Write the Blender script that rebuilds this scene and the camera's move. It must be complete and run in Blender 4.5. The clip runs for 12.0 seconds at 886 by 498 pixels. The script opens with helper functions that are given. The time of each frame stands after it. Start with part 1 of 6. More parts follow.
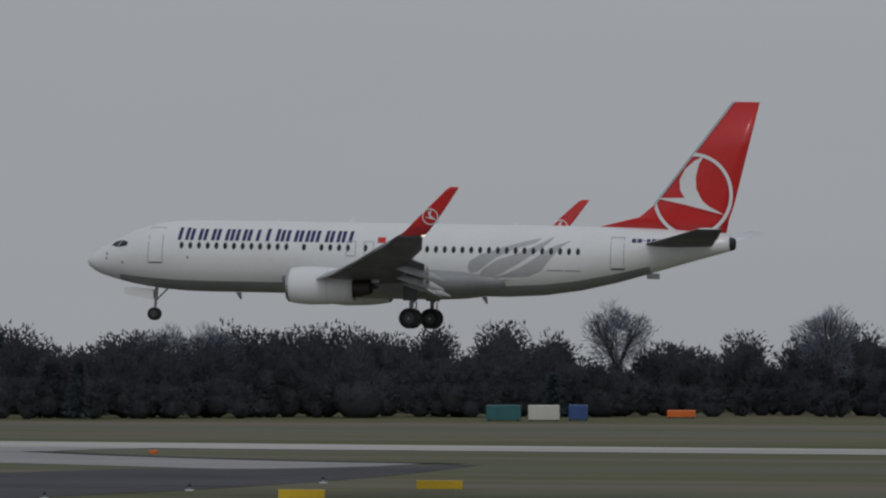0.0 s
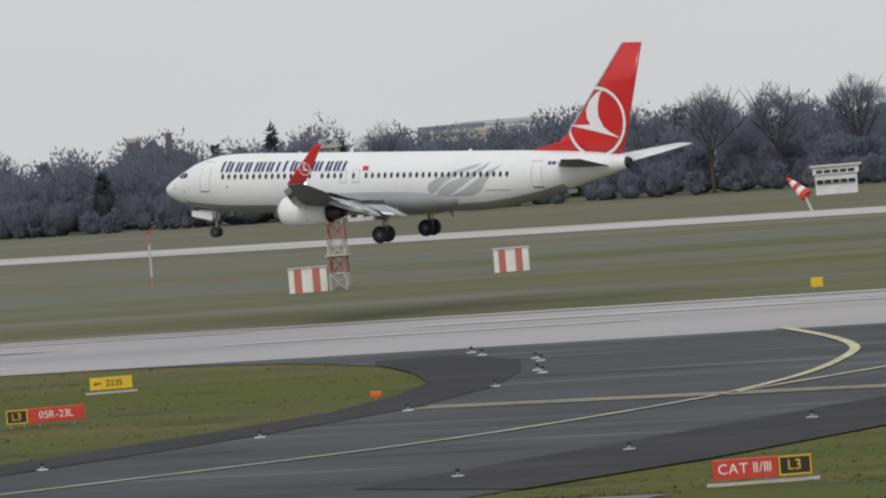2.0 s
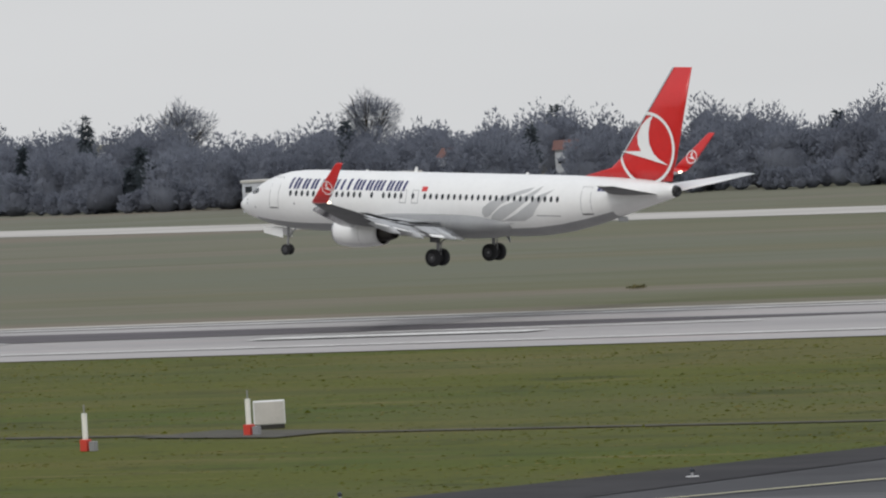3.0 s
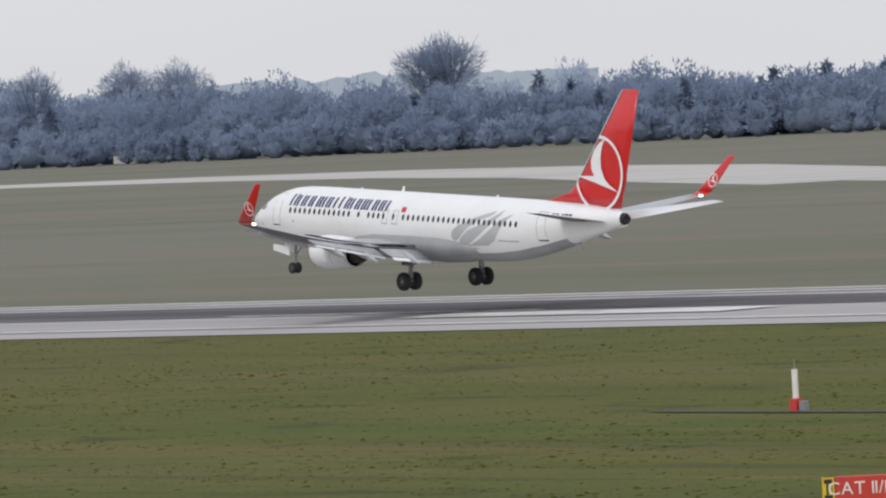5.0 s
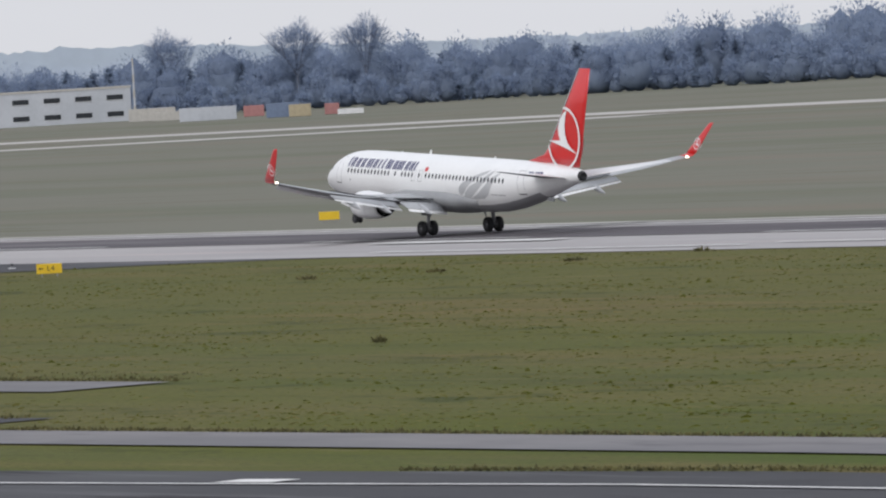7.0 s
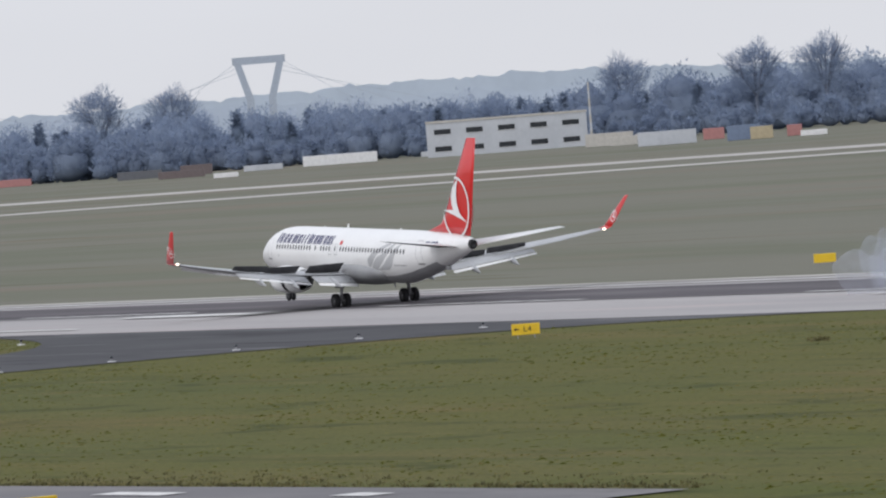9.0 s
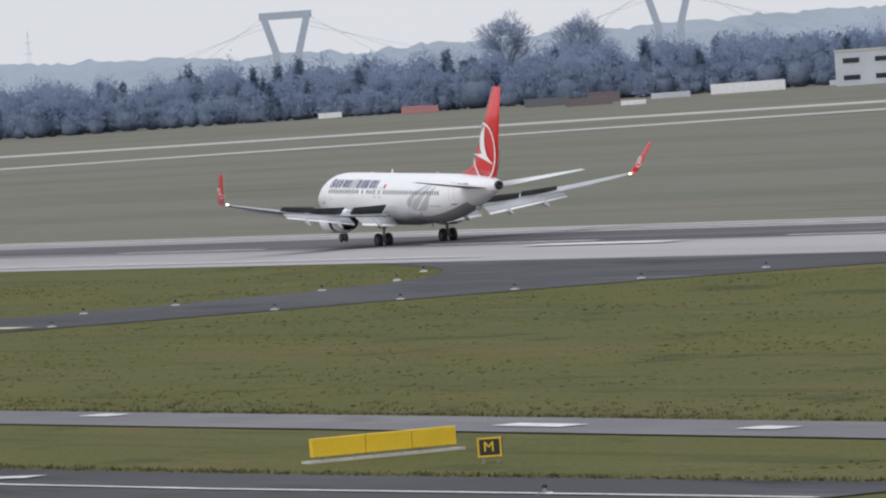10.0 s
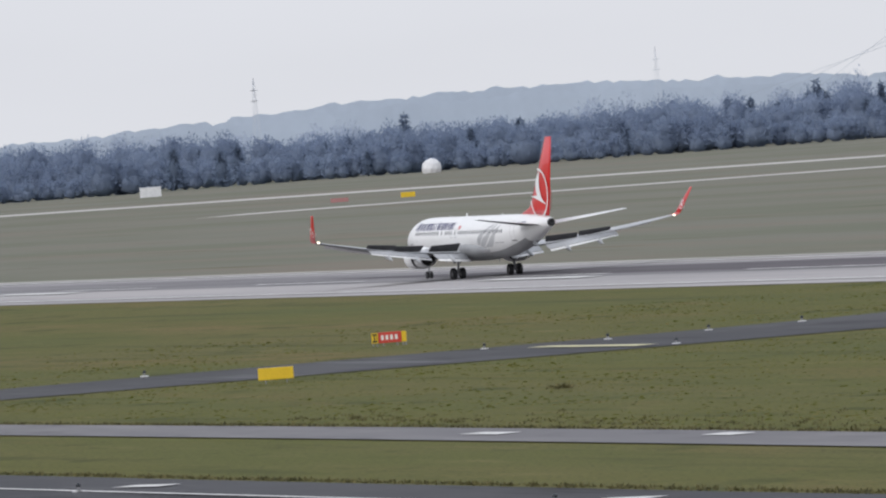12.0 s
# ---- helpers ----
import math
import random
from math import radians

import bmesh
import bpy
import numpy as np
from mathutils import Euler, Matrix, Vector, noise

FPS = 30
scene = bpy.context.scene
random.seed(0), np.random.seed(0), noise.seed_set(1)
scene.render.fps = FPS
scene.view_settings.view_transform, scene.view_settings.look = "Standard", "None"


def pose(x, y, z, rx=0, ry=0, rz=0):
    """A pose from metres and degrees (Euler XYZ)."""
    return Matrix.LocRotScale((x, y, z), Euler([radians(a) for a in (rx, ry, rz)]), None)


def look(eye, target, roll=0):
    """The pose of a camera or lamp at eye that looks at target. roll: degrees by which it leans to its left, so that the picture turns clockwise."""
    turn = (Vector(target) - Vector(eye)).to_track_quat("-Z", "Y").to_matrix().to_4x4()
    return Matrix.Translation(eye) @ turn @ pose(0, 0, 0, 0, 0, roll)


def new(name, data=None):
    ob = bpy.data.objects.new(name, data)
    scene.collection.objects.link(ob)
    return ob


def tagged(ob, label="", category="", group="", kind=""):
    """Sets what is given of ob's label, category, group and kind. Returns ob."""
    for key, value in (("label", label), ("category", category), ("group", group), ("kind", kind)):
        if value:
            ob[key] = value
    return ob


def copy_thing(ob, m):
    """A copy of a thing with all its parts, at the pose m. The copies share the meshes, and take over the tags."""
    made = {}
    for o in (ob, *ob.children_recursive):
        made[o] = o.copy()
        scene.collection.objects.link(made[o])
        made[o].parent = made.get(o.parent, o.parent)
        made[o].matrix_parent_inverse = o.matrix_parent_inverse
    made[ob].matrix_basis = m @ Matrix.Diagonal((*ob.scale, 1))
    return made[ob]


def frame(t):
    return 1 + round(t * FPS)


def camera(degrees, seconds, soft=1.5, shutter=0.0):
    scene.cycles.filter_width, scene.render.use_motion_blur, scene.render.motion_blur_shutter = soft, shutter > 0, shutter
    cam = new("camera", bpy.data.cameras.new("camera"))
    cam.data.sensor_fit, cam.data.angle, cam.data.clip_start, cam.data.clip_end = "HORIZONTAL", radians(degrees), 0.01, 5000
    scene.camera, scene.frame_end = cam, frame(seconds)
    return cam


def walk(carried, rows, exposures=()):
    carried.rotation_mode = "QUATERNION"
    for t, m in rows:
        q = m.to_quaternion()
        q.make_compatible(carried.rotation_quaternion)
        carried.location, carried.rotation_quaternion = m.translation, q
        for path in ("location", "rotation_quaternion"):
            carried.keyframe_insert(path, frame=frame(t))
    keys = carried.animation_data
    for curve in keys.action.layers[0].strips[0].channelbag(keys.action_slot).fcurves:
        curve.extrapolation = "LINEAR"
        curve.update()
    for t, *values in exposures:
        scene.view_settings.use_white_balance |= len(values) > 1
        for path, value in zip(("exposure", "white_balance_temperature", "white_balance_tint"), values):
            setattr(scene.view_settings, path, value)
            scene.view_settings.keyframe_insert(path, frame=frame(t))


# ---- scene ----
cam = camera(6.4104, 12.0, soft=2.2)


def carried(x, y, z, pitch, yaw, roll):
    """A level camera at x, y, z, turned left by yaw, up by pitch, leaning left by roll."""
    return pose(x, y, z, 90 + pitch, 0, yaw) @ pose(0, 0, 0, 0, 0, roll)


PATH = [
    (0.0, -0.13, -43.88, 11.90, 0.2903, 13.4759, 0.106),
    (0.1, 0.69, -44.37, 12.36, 0.0952, 14.5789, -0.447),
    (0.2, 1.70, -45.03, 12.90, -0.2611, 15.5492, -1.000),
    (0.3, 2.82, -45.87, 13.48, -0.5706, 16.4264, -1.553),
    (0.4, 3.99, -46.90, 14.04, -0.8496, 17.4167, -2.107),
    (0.5, 5.13, -48.14, 14.52, -0.8939, 18.4046, -2.660),
    (0.6, 6.22, -49.59, 14.91, -0.9293, 19.3902, -2.643),
    (0.7, 7.28, -51.25, 15.19, -0.8797, 20.2401, -2.626),
    (0.8, 8.35, -53.07, 15.40, -0.9153, 21.1297, -2.608),
    (0.9, 9.48, -55.05, 15.55, -0.9037, 21.8060, -2.591),
    (1.0, 10.73, -57.14, 15.68, -0.8717, 22.5411, -2.574),
    (1.1, 12.11, -59.33, 15.81, -0.9168, 23.2961, -2.754),
    (1.2, 13.60, -61.57, 15.93, -0.9644, 24.0189, -2.934),
    (1.3, 15.13, -63.81, 16.06, -1.0793, 25.0259, -3.114),
    (1.4, 16.63, -66.01, 16.19, -1.3448, 26.0169, -3.294),
    (1.5, 18.03, -68.08, 16.33, -1.5034, 27.0153, -3.474),
    (1.6, 19.25, -69.96, 16.46, -1.5051, 27.7695, -3.713),
    (1.7, 20.24, -71.55, 16.59, -1.4717, 28.5158, -3.952),
    (1.8, 20.92, -72.73, 16.71, -1.4387, 29.3153, -4.192),
    (1.9, 21.22, -73.34, 16.81, -1.4246, 29.9933, -4.431),
    (2.0, 21.08, -73.29, 16.89, -1.3841, 30.2439, -4.671),
    (2.1, 20.50, -72.53, 16.94, -1.4494, 30.7719, -4.379),
    (2.2, 19.50, -71.11, 16.97, -1.5484, 31.4219, -4.087),
    (2.3, 18.17, -69.17, 16.98, -1.5456, 32.0575, -3.795),
    (2.4, 16.59, -66.85, 16.99, -1.5531, 32.4691, -3.503),
    (2.5, 14.84, -64.31, 17.00, -1.4992, 32.9422, -3.211),
    (2.6, 12.98, -61.62, 17.01, -1.4795, 33.8841, -3.234),
    (2.7, 11.04, -58.86, 17.03, -1.4410, 34.7551, -3.257),
    (2.8, 9.05, -56.05, 17.06, -1.4397, 35.5315, -3.280),
    (2.9, 7.01, -53.24, 17.10, -1.4129, 36.1865, -3.303),
    (3.0, 4.94, -50.42, 17.13, -1.3782, 37.0006, -3.327),
    (3.1, 2.86, -47.60, 17.17, -1.3695, 37.7161, -3.214),
    (3.2, 0.79, -44.77, 17.20, -1.4122, 38.3858, -3.102),
    (3.3, -1.22, -41.91, 17.21, -1.4061, 38.6330, -2.989),
    (3.4, -3.13, -39.01, 17.19, -1.4688, 39.0580, -2.877),
    (3.5, -4.85, -35.78, 17.05, -1.5797, 39.5802, -2.764),
    (3.6, -6.65, -32.58, 16.92, -1.6539, 40.3027, -2.788),
    (3.7, -8.38, -29.26, 16.75, -1.6523, 41.0370, -2.813),
    (3.8, -10.07, -25.88, 16.55, -1.6383, 41.6891, -2.837),
    (3.9, -11.75, -22.49, 16.34, -1.6155, 42.3146, -2.862),
    (4.0, -13.44, -19.10, 16.14, -1.5858, 42.9140, -2.886),
    (4.1, -15.12, -15.70, 15.93, -1.5504, 43.4892, -2.910),
    (4.2, -16.80, -12.31, 15.73, -1.5105, 44.0428, -2.935),
    (4.3, -18.48, -8.91, 15.52, -1.4671, 44.5777, -2.959),
    (4.4, -20.16, -5.52, 15.31, -1.4214, 45.0967, -2.983),
    (4.5, -21.84, -2.12, 15.11, -1.3745, 45.6031, -3.008),
    (4.6, -23.52, 1.27, 14.90, -1.3274, 46.1003, -3.032),
    (4.7, -25.20, 4.67, 14.69, -1.2814, 46.5915, -3.057),
    (4.8, -26.88, 8.06, 14.49, -1.2375, 47.0803, -3.081),
    (4.9, -28.56, 11.46, 14.28, -1.1968, 47.5704, -3.105),
    (5.0, -30.25, 14.85, 14.08, -1.1604, 48.0653, -3.130),
    (5.1, -31.93, 18.24, 13.87, -1.1294, 48.5686, -3.154),
    (5.2, -33.59, 21.62, 13.67, -1.1050, 49.0838, -3.178),
    (5.3, -35.20, 24.92, 13.46, -1.0886, 49.6124, -3.203),
    (5.4, -36.57, 27.91, 13.28, -1.0870, 50.1492, -3.227),
    (5.5, -37.45, 30.25, 13.14, -1.0774, 50.6838, -3.252),
    (5.6, -37.69, 31.75, 13.04, -1.0872, 51.2486, -3.301),
    (5.7, -37.44, 32.59, 12.99, -1.0971, 51.7316, -3.350),
    (5.8, -36.95, 33.11, 12.95, -1.0818, 52.1000, -3.400),
    (5.9, -36.39, 33.45, 12.92, -1.1053, 52.6230, -3.449),
    (6.0, -35.79, 33.58, 12.91, -1.2300, 53.2630, -3.499),
    (6.1, -35.15, 33.45, 12.90, -1.2935, 53.7702, -3.491),
    (6.2, -34.49, 33.12, 12.91, -1.3922, 54.3475, -3.484),
    (6.3, -33.84, 32.72, 12.92, -1.4031, 54.7213, -3.477),
    (6.4, -33.26, 32.34, 12.94, -1.4476, 55.1207, -3.470),
    (6.5, -32.84, 32.06, 12.97, -1.5621, 55.4918, -3.462),
    (6.6, -32.62, 31.91, 13.01, -1.6243, 55.8287, -3.447),
    (6.7, -32.58, 31.88, 13.05, -1.6359, 56.0952, -3.432),
    (6.8, -32.69, 31.93, 13.10, -1.6143, 56.6196, -3.417),
    (6.9, -33.07, 32.13, 13.16, -1.5730, 56.9057, -3.402),
    (7.0, -34.00, 32.64, 13.21, -1.3678, 57.2506, -3.386),
    (7.1, -35.64, 33.53, 13.27, -1.2302, 57.5617, -3.441),
    (7.2, -37.82, 34.72, 13.33, -1.1680, 57.8198, -3.495),
    (7.3, -40.26, 36.05, 13.39, -1.1469, 58.0461, -3.549),
    (7.4, -42.77, 37.42, 13.45, -1.1268, 58.2447, -3.603),
    (7.5, -45.29, 38.80, 13.51, -1.1078, 58.4199, -3.657),
    (7.6, -47.81, 40.18, 13.57, -1.0898, 58.5753, -3.711),
    (7.7, -50.33, 41.55, 13.63, -1.0731, 58.7145, -3.765),
    (7.8, -52.85, 42.93, 13.69, -1.0576, 58.8410, -3.819),
    (7.9, -55.38, 44.31, 13.75, -1.0436, 58.9581, -3.874),
    (8.0, -57.90, 45.68, 13.80, -1.0311, 59.0692, -3.928),
    (8.1, -60.42, 47.06, 13.86, -1.0202, 59.1775, -3.982),
    (8.2, -62.94, 48.44, 13.92, -1.0110, 59.2862, -4.036),
    (8.3, -65.46, 49.81, 13.98, -1.0036, 59.3986, -4.090),
    (8.4, -67.98, 51.19, 14.04, -0.9980, 59.5178, -4.144),
    (8.5, -70.51, 52.57, 14.10, -0.9945, 59.6467, -4.198),
    (8.6, -73.03, 53.94, 14.16, -0.9929, 59.7885, -4.252),
    (8.7, -75.54, 55.31, 14.22, -0.9935, 59.9460, -4.307),
    (8.8, -78.01, 56.66, 14.28, -0.9959, 60.1220, -4.361),
    (8.9, -80.32, 57.92, 14.33, -1.0023, 60.3180, -4.415),
    (9.0, -83.12, 59.42, 14.37, -1.0056, 60.5068, -4.469),
    (9.1, -84.67, 60.29, 14.37, -1.0263, 60.7065, -4.453),
    (9.2, -85.84, 60.94, 14.37, -1.0788, 60.9150, -4.418),
    (9.3, -86.71, 61.42, 14.36, -1.1482, 61.1639, -4.383),
    (9.4, -87.36, 61.78, 14.34, -1.2493, 61.4593, -4.356),
    (9.5, -87.88, 62.07, 14.31, -1.3296, 61.7471, -4.326),
    (9.6, -88.34, 62.32, 14.28, -1.3455, 62.0095, -4.291),
    (9.7, -88.78, 62.55, 14.25, -1.3355, 62.3060, -4.250),
    (9.8, -89.22, 62.78, 14.22, -1.3250, 62.6626, -4.206),
    (9.9, -89.69, 63.02, 14.18, -1.3144, 63.0616, -4.168),
    (10.0, -90.19, 63.28, 14.14, -1.3037, 63.4854, -4.148),
    (10.1, -90.73, 63.56, 14.11, -1.2819, 63.9620, -4.142),
    (10.2, -91.31, 63.85, 14.08, -1.2509, 64.4736, -4.138),
    (10.3, -91.91, 64.15, 14.05, -1.2303, 64.9335, -4.134),
    (10.4, -92.50, 64.45, 14.02, -1.2221, 65.3258, -4.127),
    (10.5, -93.08, 64.74, 14.01, -1.2143, 65.6346, -4.124),
    (10.6, -93.61, 65.01, 14.00, -1.1935, 65.8580, -4.133),
    (10.7, -94.10, 65.25, 13.99, -1.1070, 66.0314, -4.142),
    (10.8, -94.53, 65.46, 13.99, -0.9541, 66.1555, -4.150),
    (10.9, -94.89, 65.64, 13.99, -0.8071, 66.2460, -4.159),
    (11.0, -95.17, 65.77, 13.99, -0.7382, 66.3185, -4.172),
    (11.1, -95.38, 65.86, 13.99, -0.7406, 66.3298, -4.207),
    (11.2, -95.52, 65.92, 13.99, -0.7501, 66.3159, -4.266),
    (11.3, -95.63, 65.96, 13.98, -0.7523, 66.4119, -4.326),
    (11.4, -95.73, 66.00, 13.98, -0.7363, 66.6797, -4.386),
    (11.5, -95.85, 66.05, 13.97, -0.7202, 66.9655, -4.428),
    (11.6, -96.00, 66.11, 13.96, -0.7797, 67.1794, -4.438),
    (11.7, -96.17, 66.20, 13.95, -0.8035, 67.3920, -4.448),
    (11.8, -96.36, 66.29, 13.94, -0.8189, 67.6032, -4.458),
    (11.9, -96.53, 66.37, 13.93, -0.8312, 67.8123, -4.468),
    (12.0, -96.68, 66.45, 13.93, -0.8452, 68.0186, -4.478),
]
walk(cam, [(t, carried(*r)) for t, *r in PATH],
     exposures=[(0.0, -1.02, 6160, 10), (0.4, -0.72, 6480, 10), (0.8, -0.38, 6500, 10), (1.2, -0.28, 6500, 10), (1.8, -0.13, 6480, 10), (2.5, -0.04, 6460, 10), (3.7, 0.03, 6430, 11), (5.5, 0.09, 6330, 13), (9.0, 0.13, 6230, 13), (12.0, 0.16, 6220, 13)])

# ---- light: a thick, even overcast with a weak wide sun behind it ----
world = bpy.data.worlds.new("overcast")
scene.world = world
world.use_nodes = True
wn, wl = world.node_tree.nodes, world.node_tree.links
wn.clear()
sky = wn.new("ShaderNodeTexSky")
sky.sky_type, sky.sun_disc = "NISHITA", False
sky.sun_elevation, sky.sun_rotation = radians(32), radians(160)
sky.air_density, sky.dust_density, sky.ozone_density = 1.0, 4.0, 1.0
grey = wn.new("ShaderNodeHueSaturation")
grey.inputs["Saturation"].default_value = 0.25
wl.new(sky.outputs[0], grey.inputs["Color"])
tc, sep, ramp = wn.new("ShaderNodeTexCoord"), wn.new("ShaderNodeSeparateXYZ"), wn.new("ShaderNodeValToRGB")
wl.new(tc.outputs["Generated"], sep.inputs[0])
wl.new(sep.outputs["Z"], ramp.inputs[0])
ramp.color_ramp.elements[0].color = (7.62, 7.7, 7.74, 1)
ramp.color_ramp.elements[1].color = (8.5, 8.9, 9.5, 1)
ramp.color_ramp.elements[1].position = 0.6
cloud, cmap, cr = wn.new("ShaderNodeTexNoise"), wn.new("ShaderNodeMapping"), wn.new("ShaderNodeMapRange")
cmap.inputs["Scale"].default_value = (3.0, 3.0, 14.0)
cloud.inputs["Scale"].default_value, cloud.inputs["Detail"].default_value = 2.2, 4.0
cr.inputs["To Min"].default_value, cr.inputs["To Max"].default_value = 0.93, 1.07
wl.new(tc.outputs["Generated"], cmap.inputs[0])
wl.new(cmap.outputs[0], cloud.inputs["Vector"])
wl.new(cloud.outputs["Fac"], cr.inputs["Value"])
mul = wn.new("ShaderNodeVectorMath")
mul.operation = "SCALE"
wl.new(ramp.outputs[0], mul.inputs[0])
wl.new(cr.outputs[0], mul.inputs["Scale"])
mix = wn.new("ShaderNodeMix")
mix.data_type = "RGBA"
mix.inputs["Factor"].default_value = 0.85
wl.new(grey.outputs[0], mix.inputs["A"])
wl.new(mul.outputs[0], mix.inputs["B"])
bg, wout = wn.new("ShaderNodeBackground"), wn.new("ShaderNodeOutputWorld")
bg.inputs["Strength"].default_value = 0.1
wl.new(mix.outputs["Result"], bg.inputs["Color"])
wl.new(bg.outputs[0], wout.inputs[0])
sun = new("sun", bpy.data.lights.new("sun", "SUN"))
sun.data.energy, sun.data.angle, sun.data.color = 0.9, radians(14), (1.0, 0.96, 0.9)
sun.matrix_world = look((0, 0, 200), (-60, 140, 70))


# ---- materials ----
def material(name, base, rough=0.6, metal=0.0, second=None, scale=1.0, stretch=(1, 1, 1), detail=5.0, bump=0.0, fine=None, amount=0.5, coat=0.0, where="Object"):
    """Two-scale noise between two colours; bump as fine relief. Scale in features per metre."""
    m = bpy.data.materials.new(name)
    m.use_nodes = True
    n, l = m.node_tree.nodes, m.node_tree.links
    b = n["Principled BSDF"]
    b.inputs["Roughness"].default_value, b.inputs["Metallic"].default_value = rough, metal
    b.inputs["Coat Weight"].default_value = coat
    b.inputs["Base Color"].default_value = (*base, 1)
    if second is None:
        second = tuple(c * 0.86 for c in base)
    t, mp, no, no2, mx, cl = (n.new("ShaderNodeTexCoord"), n.new("ShaderNodeMapping"), n.new("ShaderNodeTexNoise"), n.new("ShaderNodeTexNoise"),
                              n.new("ShaderNodeMath"), n.new("ShaderNodeMix"))
    mp.inputs["Scale"].default_value = stretch
    no.inputs["Scale"].default_value, no.inputs["Detail"].default_value = scale, detail
    no2.inputs["Scale"].default_value, no2.inputs["Detail"].default_value = (fine or scale * 9), 3.0
    l.new(t.outputs[where], mp.inputs[0])
    l.new(mp.outputs[0], no.inputs["Vector"])
    l.new(mp.outputs[0], no2.inputs["Vector"])
    mx.operation = "MULTIPLY_ADD"
    l.new(no2.outputs["Fac"], mx.inputs[0])
    mx.inputs[1].default_value = amount
    l.new(no.outputs["Fac"], mx.inputs[2])
    rg = n.new("ShaderNodeMapRange")
    rg.inputs["From Min"].default_value, rg.inputs["From Max"].default_value = 0.35 + amount * 0.5 - 0.02, 0.65 + amount * 0.5 + 0.02
    l.new(mx.outputs[0], rg.inputs["Value"])
    cl.data_type = "RGBA"
    cl.inputs["A"].default_value, cl.inputs["B"].default_value = (*base, 1), (*second, 1)
    l.new(rg.outputs[0], cl.inputs["Factor"])
    l.new(cl.outputs["Result"], b.inputs["Base Color"])
    if bump:
        bp = n.new("ShaderNodeBump")
        bp.inputs["Strength"].default_value, bp.inputs["Distance"].default_value = bump, 0.05
        l.new(no2.outputs["Fac"], bp.inputs["Height"])
        l.new(bp.outputs[0], b.inputs["Normal"])
    return m


def layered(name, stops, where="Object"):
    """A ground material: colours mixed in turn by noises of their own: (colour, scale, stretch, low, high)."""
    m = bpy.data.materials.new(name)
    m.use_nodes = True
    n, l = m.node_tree.nodes, m.node_tree.links
    b = n["Principled BSDF"]
    b.inputs["Roughness"].default_value, b.inputs["Specular IOR Level"].default_value = 0.95, 0.15
    t = n.new("ShaderNodeTexCoord")
    last = None
    for colour, scale, stretch, low, high in stops:
        if last is None:
            rgb = n.new("ShaderNodeRGB")
            rgb.outputs[0].default_value = (*colour, 1)
            last = rgb.outputs[0]
            continue
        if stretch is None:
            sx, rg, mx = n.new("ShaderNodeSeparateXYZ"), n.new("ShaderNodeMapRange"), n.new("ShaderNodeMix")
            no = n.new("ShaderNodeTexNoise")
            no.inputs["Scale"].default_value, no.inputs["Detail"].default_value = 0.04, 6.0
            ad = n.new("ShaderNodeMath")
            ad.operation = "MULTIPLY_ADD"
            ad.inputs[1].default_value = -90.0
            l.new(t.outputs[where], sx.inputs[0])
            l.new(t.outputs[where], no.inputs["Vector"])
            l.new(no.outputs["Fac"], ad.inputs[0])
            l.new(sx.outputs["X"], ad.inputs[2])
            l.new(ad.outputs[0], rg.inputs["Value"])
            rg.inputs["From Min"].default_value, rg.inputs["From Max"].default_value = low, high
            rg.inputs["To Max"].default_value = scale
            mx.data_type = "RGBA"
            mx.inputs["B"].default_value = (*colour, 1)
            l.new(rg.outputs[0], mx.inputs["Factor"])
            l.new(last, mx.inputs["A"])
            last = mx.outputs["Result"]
            continue
        mp, no, rg, mx = n.new("ShaderNodeMapping"), n.new("ShaderNodeTexNoise"), n.new("ShaderNodeMapRange"), n.new("ShaderNodeMix")
        mp.inputs["Scale"].default_value = stretch
        mp.inputs["Rotation"].default_value = (0, 0, radians(4 * scale % 9))
        no.inputs["Scale"].default_value, no.inputs["Detail"].default_value, no.inputs["Roughness"].default_value = scale, 6.0, 0.6
        rg.inputs["From Min"].default_value, rg.inputs["From Max"].default_value = low, high
        mx.data_type = "RGBA"
        mx.inputs["B"].default_value = (*colour, 1)
        l.new(t.outputs[where], mp.inputs[0])
        l.new(mp.outputs[0], no.inputs["Vector"])
        l.new(no.outputs["Fac"], rg.inputs["Value"])
        l.new(rg.outputs[0], mx.inputs["Factor"])
        l.new(last, mx.inputs["A"])
        last = mx.outputs["Result"]
    l.new(last, b.inputs["Base Color"])
    return m


def twigs(name, base, second, scale, fine=1.0):
    """Fine bare twigs that let light through: half diffuse, half translucent."""
    m = material(name, base, 1.0, second=second, scale=scale, fine=fine, amount=0.6, stretch=(1, 1, 0.5))
    n, l = m.node_tree.nodes, m.node_tree.links
    col = n["Principled BSDF"].inputs["Base Color"].links[0].from_socket
    d, t, x = n.new("ShaderNodeBsdfDiffuse"), n.new("ShaderNodeBsdfTranslucent"), n.new("ShaderNodeMixShader")
    l.new(col, d.inputs["Color"])
    l.new(col, t.inputs["Color"])
    x.inputs[0].default_value = 0.5
    l.new(d.outputs[0], x.inputs[1])
    l.new(t.outputs[0], x.inputs[2])
    l.new(x.outputs[0], n["Material Output"].inputs["Surface"])
    return m


